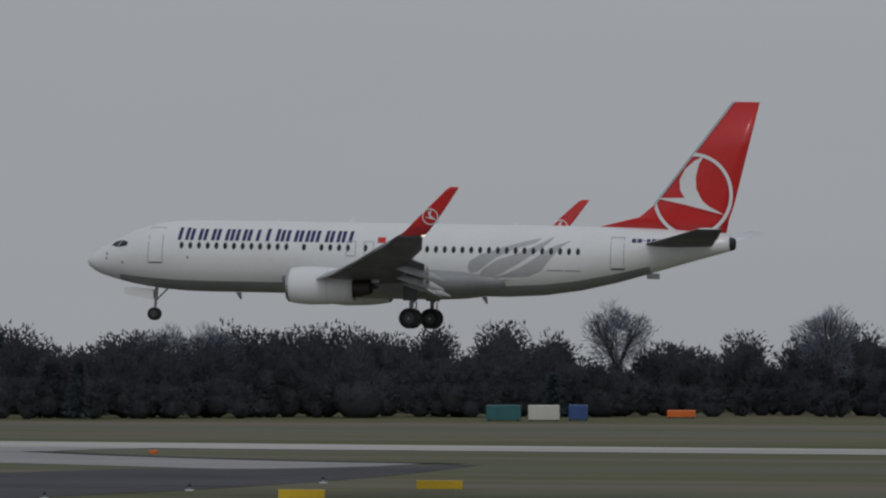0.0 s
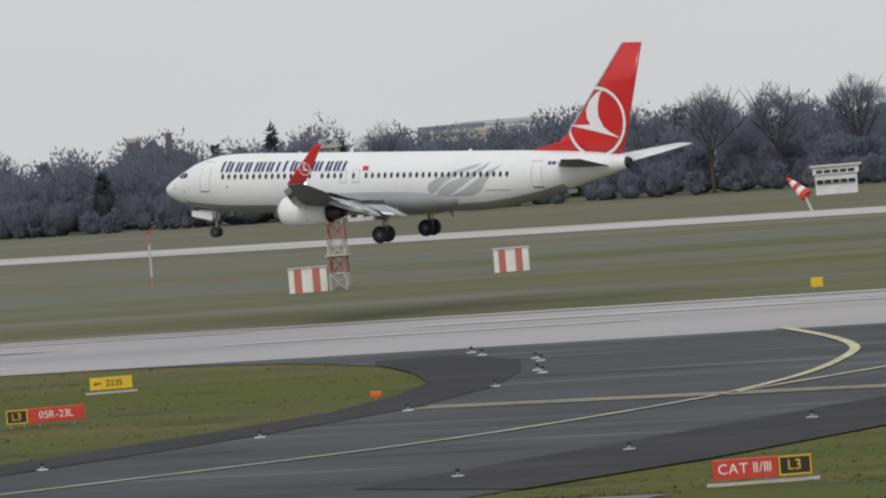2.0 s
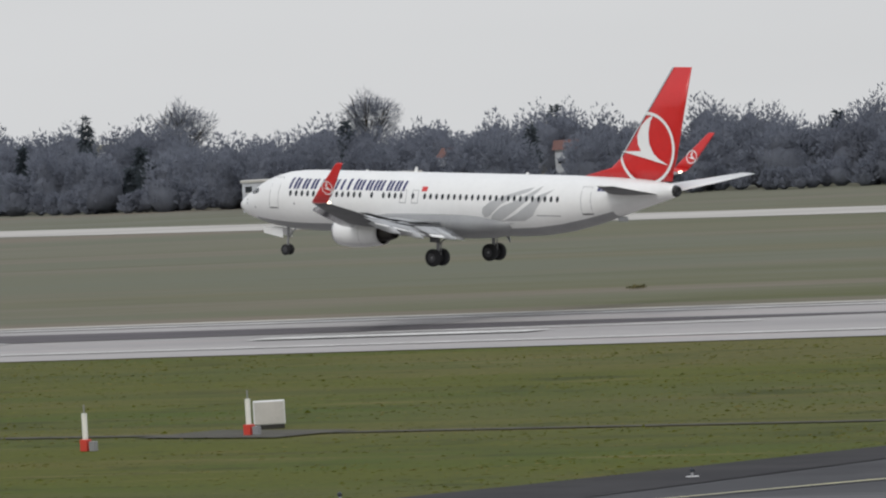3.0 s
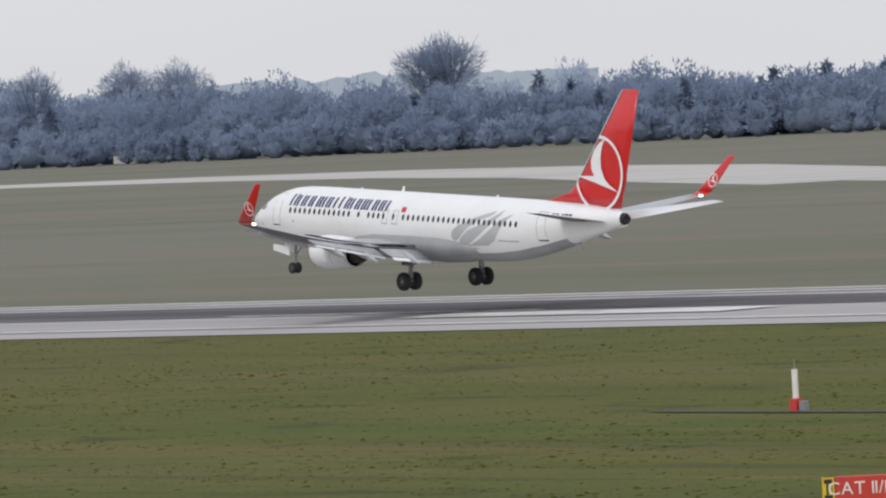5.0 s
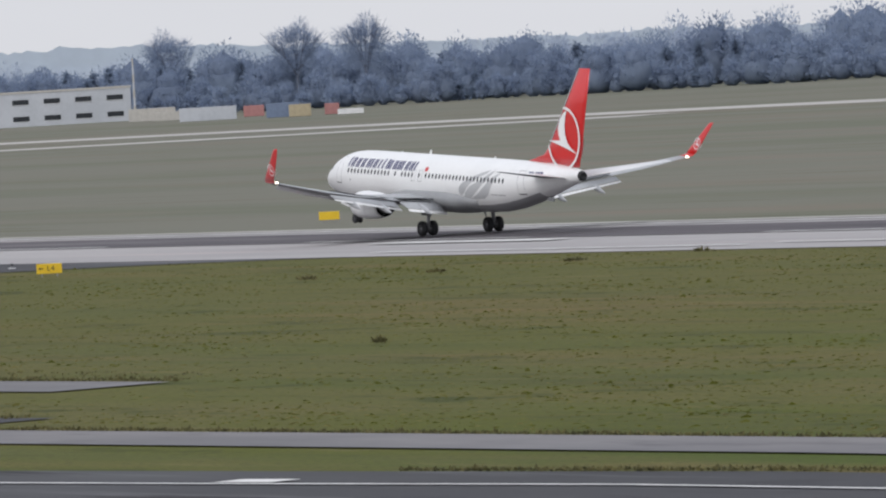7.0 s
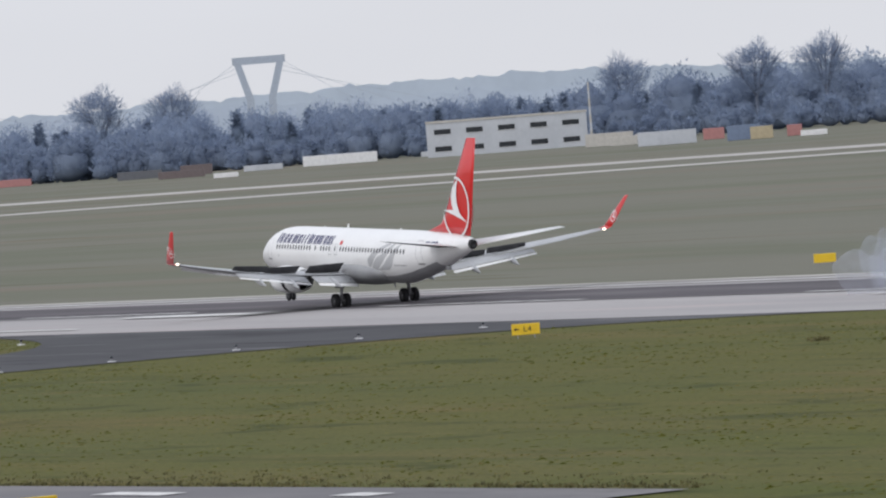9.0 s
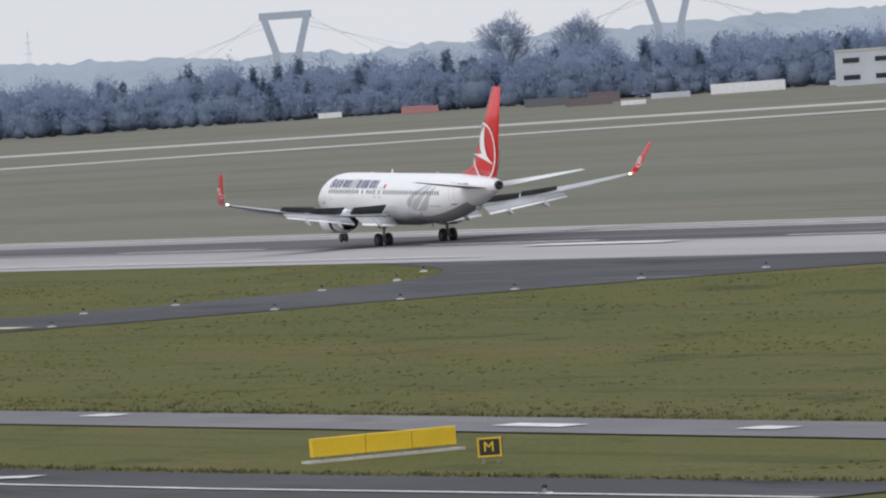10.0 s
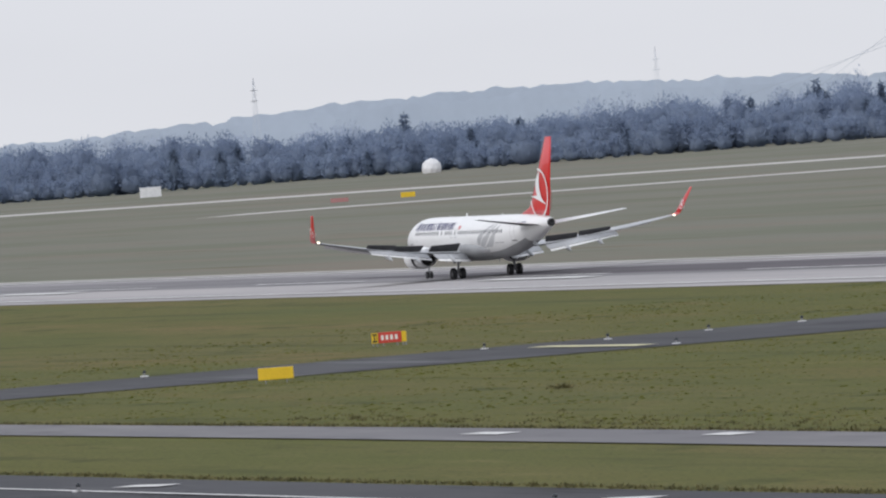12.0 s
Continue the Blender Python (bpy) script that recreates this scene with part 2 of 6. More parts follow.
GRASS = layered("grass", [((0.084, 0.094, 0.010), 1, (1, 1, 1), 0, 1), ((0.122, 0.108, 0.036), 0.02, (0.35, 1.6, 1), 0.47, 0.64),
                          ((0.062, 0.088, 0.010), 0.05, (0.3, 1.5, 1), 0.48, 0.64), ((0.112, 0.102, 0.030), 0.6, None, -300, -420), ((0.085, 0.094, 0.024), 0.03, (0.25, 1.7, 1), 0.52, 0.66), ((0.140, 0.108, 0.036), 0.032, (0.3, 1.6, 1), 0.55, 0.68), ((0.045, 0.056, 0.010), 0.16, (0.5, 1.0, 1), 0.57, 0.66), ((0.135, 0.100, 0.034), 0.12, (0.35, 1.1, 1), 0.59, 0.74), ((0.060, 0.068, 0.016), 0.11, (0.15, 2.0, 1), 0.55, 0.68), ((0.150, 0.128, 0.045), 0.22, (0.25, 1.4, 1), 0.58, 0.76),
                          ((0.048, 0.056, 0.011), 0.35, (0.3, 1.2, 1), 0.58, 0.80), ((0.040, 0.048, 0.010), 2.2, (0.6, 1, 1), 0.60, 0.78), ((0.17, 0.15, 0.06), 3.1, (0.5, 1, 1), 0.66, 0.85),
                          ((0.036, 0.044, 0.010), 0.8, (0.18, 1.6, 1), 0.64, 0.74), ((0.048, 0.050, 0.014), 4.0, (0.45, 1.3, 1), 0.52, 0.66), ((0.20, 0.175, 0.075), 7.5, (0.4, 1.3, 1), 0.60, 0.78)])
# the stop without stretch paints haze: paler and greyer further along x
DRY = layered("dry_grass_with_haze", [((0.120, 0.116, 0.058), 1, (1, 1, 1), 0, 1), ((0.098, 0.104, 0.044), 0.03, (0.3, 2.0, 1), 0.45, 0.6), ((0.172, 0.168, 0.138), 0.85, None, -330, -620), ((0.135, 0.140, 0.100), 0.012, (0.3, 2.2, 1), 0.45, 0.60),
                            ((0.178, 0.152, 0.118), 0.02, (0.2, 2.5, 1), 0.52, 0.66), ((0.100, 0.100, 0.058), 0.09, (0.15, 1.8, 1), 0.58, 0.72),
                            ((0.205, 0.185, 0.135), 0.3, (0.12, 1.5, 1), 0.62, 0.80), ((0.09, 0.086, 0.052), 1.3, (0.4, 1, 1), 0.62, 0.8), ((0.07, 0.066, 0.04), 0.5, (0.1, 2.0, 1), 0.68, 0.74)])
CONCRETE = layered("runway_concrete", [((0.38, 0.362, 0.355), 1, (1, 1, 1), 0, 1), ((0.31, 0.298, 0.295), 0.03, (0.25, 1.5, 1), 0.45, 0.65), ((0.43, 0.37, 0.36), 0.15, (0.12, 2.0, 1), 0.55, 0.75), ((0.24, 0.23, 0.23), 1.4, (0.3, 1, 1), 0.6, 0.8)])
RUBBER = layered("rubber_streaked_concrete", [((0.115, 0.105, 0.112), 1, (1, 1, 1), 0, 1), ((0.075, 0.07, 0.075), 0.06, (0.1, 3.0, 1), 0.42, 0.62), ((0.17, 0.155, 0.16), 0.2, (0.06, 3.2, 1), 0.55, 0.72), ((0.22, 0.21, 0.21), 0.03, (0.3, 2, 1), 0.58, 0.74)])
RUBBERTHIN = layered("lightly_streaked_concrete", [((0.225, 0.216, 0.22), 1, (1, 1, 1), 0, 1), ((0.165, 0.158, 0.162), 0.06, (0.1, 3.0, 1), 0.45, 0.62), ((0.32, 0.305, 0.305), 0.2, (0.06, 3.2, 1), 0.55, 0.72)])
ASPHALT = layered("taxiway_asphalt", [((0.066, 0.066, 0.071), 1, (1, 1, 1), 0, 1), ((0.086, 0.086, 0.091), 0.04, (0.6, 1.2, 1), 0.45, 0.62), ((0.046, 0.045, 0.05), 0.09, (0.5, 1.0, 1), 0.55, 0.7), ((0.12, 0.12, 0.125), 0.35, (0.2, 1.6, 1), 0.62, 0.8), ((0.135, 0.134, 0.138), 0.1, (0.2, 1.8, 1), 0.57, 0.68), ((0.035, 0.034, 0.037), 0.16, (0.2, 1.8, 1), 0.58, 0.66), ((0.05, 0.05, 0.053), 1.8, (0.5, 1, 1), 0.6, 0.8)])
SHOULDER = layered("dark_shoulder_asphalt", [((0.034, 0.033, 0.036), 1, (1, 1, 1), 0, 1), ((0.05, 0.048, 0.05), 0.15, (0.5, 1, 1), 0.45, 0.65), ((0.024, 0.023, 0.026), 0.5, (0.5, 1, 1), 0.55, 0.72)])
WORN = layered("worn_asphalt", [((0.17, 0.165, 0.17), 1, (1, 1, 1), 0, 1), ((0.22, 0.21, 0.21), 0.1, (0.4, 1.4, 1), 0.45, 0.65), ((0.12, 0.115, 0.12), 0.3, (0.4, 1.2, 1), 0.55, 0.75)])
PALE = layered("pale_concrete", [((0.47, 0.45, 0.42), 1, (1, 1, 1), 0, 1), ((0.35, 0.33, 0.31), 0.05, (0.2, 2, 1), 0.5, 0.7)])
WALKED = layered("worn_pale_concrete", [((0.33, 0.315, 0.305), 1, (1, 1, 1), 0, 1), ((0.26, 0.25, 0.245), 0.05, (0.3, 1.6, 1), 0.45, 0.65), ((0.40, 0.38, 0.36), 0.12, (0.2, 2, 1), 0.55, 0.72)])
MARKW = material("white_marking", (0.72, 0.71, 0.69), 0.7, second=(0.5, 0.49, 0.47), scale=0.3, amount=0.8)
MARKY = material("yellow_marking", (0.60, 0.56, 0.32), 0.7, second=(0.36, 0.34, 0.22), scale=0.3, amount=0.8)
SOIL = material("bare_soil", (0.045, 0.040, 0.032), 0.95, second=(0.075, 0.07, 0.05), scale=0.8)
WHITE = material("white_gloss_paint", (0.80, 0.80, 0.79), 0.28, second=(0.755, 0.755, 0.745), scale=0.35, coat=0.25)
BELLY = material("grey_belly_paint", (0.30, 0.305, 0.31), 0.4, second=(0.25, 0.255, 0.26), scale=0.5)
RED = material("red_gloss_paint", (0.62, 0.022, 0.022), 0.30, second=(0.56, 0.018, 0.018), scale=0.4, coat=0.2)
NAVY = material("navy_paint", (0.018, 0.022, 0.12), 0.4)
SILVER = material("grey_feather_paint", (0.36, 0.365, 0.37), 0.35, second=(0.31, 0.315, 0.32), scale=1.0)
FEATHER = material("pale_feather_paint", (0.47, 0.475, 0.48), 0.35, second=(0.43, 0.435, 0.44), scale=1.0)
WINGGREY = material("wing_grey_paint", (0.42, 0.43, 0.44), 0.4, second=(0.35, 0.36, 0.37), scale=0.6)
# wing grey with the underside's shade put into the colour; gear doors too
WINGDARK = material("wing_shade_and_door_grey", (0.075, 0.078, 0.082), 0.55, second=(0.12, 0.123, 0.128), scale=0.9)
SPOIL = material("spoiler_underside", (0.055, 0.055, 0.06), 0.6, second=(0.09, 0.09, 0.095), scale=1.2)
METAL = material("bare_metal", (0.55, 0.55, 0.56), 0.25, 1.0, second=(0.48, 0.48, 0.49), scale=1.0)
RIM = material("dark_wheel_rim", (0.07, 0.07, 0.075), 0.5, 0.4)
STRUT = material("grey_gear_leg", (0.30, 0.30, 0.31), 0.4, 0.3)
TYRE = material("tyre_rubber", (0.014, 0.014, 0.016), 0.8)
DARK = material("dark_cavity", (0.012, 0.012, 0.014), 0.6)
HOT = material("exhaust_metal", (0.06, 0.055, 0.05), 0.45, 0.7)
PANE = material("dark_glazing", (0.02, 0.024, 0.03), 0.12)
YELLOW = material("yellow_sign_paint", (0.75, 0.50, 0.015), 0.5, second=(0.66, 0.43, 0.012), scale=0.8)
SIGNRED = material("red_sign_face", (0.58, 0.05, 0.03), 0.5, second=(0.5, 0.04, 0.025), scale=0.8)
BLACK = material("black_sign_face", (0.02, 0.019, 0.015), 0.6)
LETTER = material("white_lettering", (0.8, 0.78, 0.72), 0.6)
SLAB = material("concrete_slab", (0.5, 0.48, 0.44), 0.85)
LAMPW = material("white_fixture", (0.75, 0.75, 0.75), 0.5)
ORANGE = material("orange_marker", (0.75, 0.16, 0.02), 0.5)
TEAL = material("teal_steel", (0.02, 0.11, 0.12), 0.5, second=(0.03, 0.13, 0.14), scale=0.7)
BLUE = material("blue_steel", (0.04, 0.09, 0.26), 0.5)
CREAM = material("cream_render", (0.62, 0.60, 0.54), 0.8, second=(0.55, 0.53, 0.48), scale=0.25)
FACADE = material("pale_grey_facade", (0.50, 0.52, 0.55), 0.75, second=(0.43, 0.45, 0.48), scale=0.1)
ROOFRED = material("dull_red_roof", (0.16, 0.085, 0.075), 0.85)
ROOFGREY = material("slate_roof", (0.13, 0.135, 0.15), 0.8)
BRICK = material("dark_brick", (0.16, 0.13, 0.13), 0.85)
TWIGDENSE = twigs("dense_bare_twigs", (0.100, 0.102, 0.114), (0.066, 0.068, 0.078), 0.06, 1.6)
# these twigs turn bluer and paler with distance: haze put into the colour
TWIG = twigs("hazed_bare_twigs", (0.240, 0.258, 0.305), (0.165, 0.178, 0.214), 0.05, 1.4)
TWIGFAR = twigs("hazed_far_twigs", (0.310, 0.374, 0.490), (0.240, 0.295, 0.400), 0.025, 0.6)
TWIGMIST = twigs("haze_paled_twigs", (0.50, 0.56, 0.66), (0.43, 0.49, 0.59), 0.02, 0.5)
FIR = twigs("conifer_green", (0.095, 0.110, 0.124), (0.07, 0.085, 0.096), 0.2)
# conifers with the far haze painted into their colour
FIRFAR = twigs("hazed_conifer", (0.212, 0.266, 0.356), (0.178, 0.226, 0.312), 0.05)
BARK = material("bark", (0.07, 0.062, 0.055), 0.95)
STRAW = material("dry_grass_blades", (0.17, 0.15, 0.06), 0.95, second=(0.05, 0.05, 0.018), scale=1.5)
BLADES = bpy.data.materials.new("winter_grass_blades")
BLADES.use_nodes = True
_n, _l = BLADES.node_tree.nodes, BLADES.node_tree.links
_geo, _ramp = _n.new("ShaderNodeNewGeometry"), _n.new("ShaderNodeValToRGB")
_ramp.color_ramp.elements[0].color, _ramp.color_ramp.elements[1].color = (0.090, 0.100, 0.018, 1), (0.230, 0.200, 0.085, 1)
for _at, _c in ((0.35, (0.125, 0.132, 0.024, 1)), (0.75, (0.165, 0.158, 0.048, 1))):
    _ramp.color_ramp.elements.new(_at).color = _c
_l.new(_geo.outputs["Random Per Island"], _ramp.inputs[0])
_face, _through, _both = _n.new("ShaderNodeBsdfDiffuse"), _n.new("ShaderNodeBsdfTranslucent"), _n.new("ShaderNodeMixShader")
_l.new(_ramp.outputs[0], _face.inputs["Color"])
_l.new(_ramp.outputs[0], _through.inputs["Color"])
_l.new(_face.outputs[0], _both.inputs[1])
_l.new(_through.outputs[0], _both.inputs[2])
_l.new(_both.outputs[0], _n["Material Output"].inputs["Surface"])
# ridge colour with the horizon haze painted in
HILL = material("hazed_hills", (0.50, 0.57, 0.67), 1.0, second=(0.45, 0.515, 0.61), scale=0.02)
STRIPE = material("faded_red_stripe", (0.52, 0.13, 0.11), 0.6, second=(0.45, 0.16, 0.14), scale=1.0)
RUST = material("faded_red_steel", (0.42, 0.20, 0.19), 0.7)
SLATE = material("dull_blue_steel", (0.17, 0.22, 0.32), 0.7)
SAND = material("sand_steel", (0.45, 0.38, 0.25), 0.7)
# far steel made pale, with haze as part of its colour
MISTSTEEL = material("haze_paled_pylon_steel", (0.66, 0.69, 0.73), 0.9)
# bridge steel lightened and blued for haze
PYLON = material("hazed_bridge_steel", (0.42, 0.47, 0.54), 0.9)
MASTRED = material("faded_red_mast_paint", (0.42, 0.20, 0.18), 0.7)
MASTW = material("pale_mast_paint", (0.52, 0.50, 0.49), 0.7)
# bark tinted blue for the haze in front of it
BARKFAR = material("hazed_bark", (0.19, 0.22, 0.29), 0.95)


SMOKE = bpy.data.materials.new("thin_tyre_smoke")
SMOKE.use_nodes = True
_n, _l = SMOKE.node_tree.nodes, SMOKE.node_tree.links
_clear, _grey, _blend = _n.new("ShaderNodeBsdfTransparent"), _n.new("ShaderNodeBsdfTranslucent"), _n.new("ShaderNodeMixShader")
_grey.inputs["Color"].default_value = (0.75, 0.80, 0.9, 1)
_blend.inputs[0].default_value = 0.11
_l.new(_clear.outputs[0], _blend.inputs[1])
_l.new(_grey.outputs[0], _blend.inputs[2])
_l.new(_blend.outputs[0], _n["Material Output"].inputs["Surface"])


# ---- small builders ----
def link(name, bm, mats, parent=None, label="", smooth=False):
    me = bpy.data.meshes.new(name)
    bm.to_mesh(me)
    bm.free()
    for m in mats if isinstance(mats, (list, tuple)) else [mats]:
        me.materials.append(m)
    if smooth:
        for p in me.polygons:
            p.use_smooth = True
    ob = new(name, me)
    if parent is not None:
        ob.parent = parent
    if label:
        ob["label"] = label
    return ob


def part(name, bm, mat, parent, label="", smooth=False):
    return link(name, bm, mat, parent, label, smooth)


def thing(name, m, label, category, group="", kind=""):
    ob = new(name)
    ob.matrix_basis = m
    return tagged(ob, label, category, group, kind)


def box(bm, x0, x1, y0, y1, z0, z1, bevel=0.0, mat=0):
    vs = [bm.verts.new((x, y, z)) for z in (z0, z1) for x, y in ((x0, y0), (x1, y0), (x1, y1), (x0, y1))]
    fs = [bm.faces.new([vs[i] for i in q]) for q in ((3, 2, 1, 0), (4, 5, 6, 7), (0, 1, 5, 4), (1, 2, 6, 5), (2, 3, 7, 6), (3, 0, 4, 7))]
    for f in fs:
        f.material_index = mat
    if bevel:
        es = list({e for f in fs for e in f.edges})
        bmesh.ops.bevel(bm, geom=es, offset=bevel, segments=2, affect="EDGES", profile=0.5)
    return vs


def boxed(*a, **k):
    bm = bmesh.new()
    box(bm, *a, **k)
    return bm


def tube(bm, a, b, r0, r1=None, seg=10, mat=0):
    a, b = Vector(a), Vector(b)
    r1 = r0 if r1 is None else r1
    q = (b - a).to_track_quat("Z", "Y").to_matrix()
    rings = []
    for c, r in ((a, r0), (b, r1)):
        rings.append([bm.verts.new(c + q @ Vector((r * math.cos(2 * math.pi * k / seg), r * math.sin(2 * math.pi * k / seg), 0))) for k in range(seg)])
    for k in range(seg):
        bm.faces.new((rings[0][k], rings[0][(k + 1) % seg], rings[1][(k + 1) % seg], rings[1][k])).material_index = mat
    bm.faces.new(rings[0][::-1]).material_index = mat
    bm.faces.new(rings[1]).material_index = mat


def tubed(*a, **k):
    bm = bmesh.new()
    tube(bm, *a, **k)
    return bm


def loft(rings, closed_ends=True):
    bm = bmesh.new()
    vs = [[bm.verts.new(p) for p in ring] for ring in rings]
    n = len(vs[0])
    for a, b in zip(vs, vs[1:]):
        for k in range(n):
            bm.faces.new((a[k], a[(k + 1) % n], b[(k + 1) % n], b[k]))
    if closed_ends:
        bm.faces.new(vs[0][::-1])
        bm.faces.new(vs[-1])
    bmesh.ops.recalc_face_normals(bm, faces=bm.faces)
    return bm


def flat(points, z, thick=0.03):
    """A thin slab on the ground with the given outline."""
    bm = bmesh.new()
    vs = [bm.verts.new((x, y, z)) for x, y in points]
    f = bm.faces.new(vs)
    if f.normal.z < 0:
        f.normal_flip()
    bmesh.ops.triangulate(bm, faces=[f])
    return bm


def ribbon(points, width, z):
    """A strip of that width along a line on the ground."""
    bm = bmesh.new()
    p = [Vector((x, y, 0)) for x, y in points]
    rows = []
    for i, q in enumerate(p):
        d = (p[min(i + 1, len(p) - 1)] - p[max(i - 1, 0)]).normalized()
        s = Vector((-d.y, d.x, 0)) * width / 2
        rows.append((bm.verts.new((q.x + s.x, q.y + s.y, z)), bm.verts.new((q.x - s.x, q.y - s.y, z))))
    for a, b in zip(rows, rows[1:]):
        f = bm.faces.new((a[0], a[1], b[1], b[0]))
        if f.normal.z < 0:
            f.normal_flip()
    return bm


def smoothed(points, rounds=2):
    for _ in range(rounds):
        out = [points[0]]
        for a, b in zip(points, points[1:]):
            out += [(0.75 * a[0] + 0.25 * b[0], 0.75 * a[1] + 0.25 * b[1]), (0.25 * a[0] + 0.75 * b[0], 0.25 * a[1] + 0.75 * b[1])]
        points = out + [points[-1]]
    return points


def structure(name, bm, mat, label, category):
    return tagged(link(name, bm, mat), label, category, kind="structure")


# ---- the ground and its paved surfaces ----
def lie(x, y):
    """The height of the land: level over the airfield, falling gently away behind the nearer wood."""
    r, az = math.hypot(x, y), math.degrees(math.atan2(-x, y))
    k = min(1.0, max(0.0, (49 - az) / 5)) if y > 0 else 0.0
    return -k * max(0.0, r - 950) * 0.024


def ground():
    xs = [4000, 2000, 1000, 500] + list(range(300, -1300, -80)) + [-1500, -1800, -2200, -2700, -3300, -4000, -5500, -9000]
    ys = [-3000, -500, 0, 400] + list(range(600, 2000, 80)) + [2200, 2500, 3000, 3500, 4200, 5000, 6500, 9000]
    bm = bmesh.new()
    grid = [[bm.verts.new((x, y, lie(x, y))) for x in xs] for y in ys]
    for r0, r1 in zip(grid, grid[1:]):
        for i in range(len(xs) - 1):
            f = bm.faces.new((r0[i], r0[i + 1], r1[i + 1], r1[i]))
            f.normal_flip()
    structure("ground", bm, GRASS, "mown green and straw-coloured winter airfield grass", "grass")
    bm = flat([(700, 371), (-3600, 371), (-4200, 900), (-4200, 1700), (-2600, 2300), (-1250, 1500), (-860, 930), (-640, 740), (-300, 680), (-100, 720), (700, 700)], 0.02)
    structure("ground_far", bm, DRY, "brownish dry grass beyond the runway, greyed far off with painted haze", "grass")


def runway():
    bm = flat([(700, 321.5), (700, 370.5), (-3000, 370.5), (-3000, 321.5)], 0.05)
    structure("runway", bm, CONCRETE, "pale grey grooved concrete runway", "runway")
    edge = [(-255, 352.5), (-300, 356), (-340, 359), (-420, 361), (-560, 361.5), (-690, 361), (-760, 359), (-840, 353), (-760, 347), (-690, 345.5), (-560, 345), (-430, 345.5), (-330, 347), (-280, 349.5)]
    structure("runway_rubber", flat(edge, 0.08), RUBBER, "dark tyre rubber streaks along the runway", "runway")
    edge = [(-520, 353), (-600, 361.5), (-760, 362), (-1100, 361), (-1500, 358), (-1500, 346), (-1100, 343), (-760, 342.5), (-600, 344)]
    structure("runway_rubber_thin", flat(edge, 0.065), RUBBERTHIN, "thin grey tyre marks along the runway", "runway")
    for i, x in enumerate([-90 - 60 * k for k in range(18)]):
        structure(f"centreline_{i}", flat([(x, 345.6), (x, 346.4), (x - 30, 346.4), (x - 30, 345.6)], 0.11), MARKW, "white runway centreline dash", "marking")
    for i, (x0, x1) in enumerate(((-143, -166), (-283, -305), (-498, -522), (-608, -631), (-742, -767), (-880, -905))):
        structure(f"touchdown_mark_{i}", flat([(x0, 339.6), (x1, 339.6), (x1, 342.3), (x0, 342.3)], 0.13), MARKW, "broad white touchdown zone stripe", "marking")
    for n, (x0, x1, y0, y1) in enumerate(((60, -131, 356.2, 357.2), (-150, -232, 356.2, 357.2), (60, -112, 328.8, 329.8), (-250, -2500, 364.6, 365.8), (-245, -455, 329.0, 329.9), (-455, -500, 326.2, 327.1), (-612, -2500, 326.2, 327.1),
                                           (-178, -207, 360.2, 361.0), (-366, -395, 338, 343.5))):
        structure(f"runway_line_{n}", flat([(x0, y0), (x1, y0), (x1, y1), (x0, y1)], 0.12), MARKW, "white painted runway line", "marking")
    structure("runway_edge_far", ribbon([(500, 369.4), (-3000, 369.4)], 2.4, 0.10), PALE, "pale concrete runway shoulder", "runway")


PAVED = []


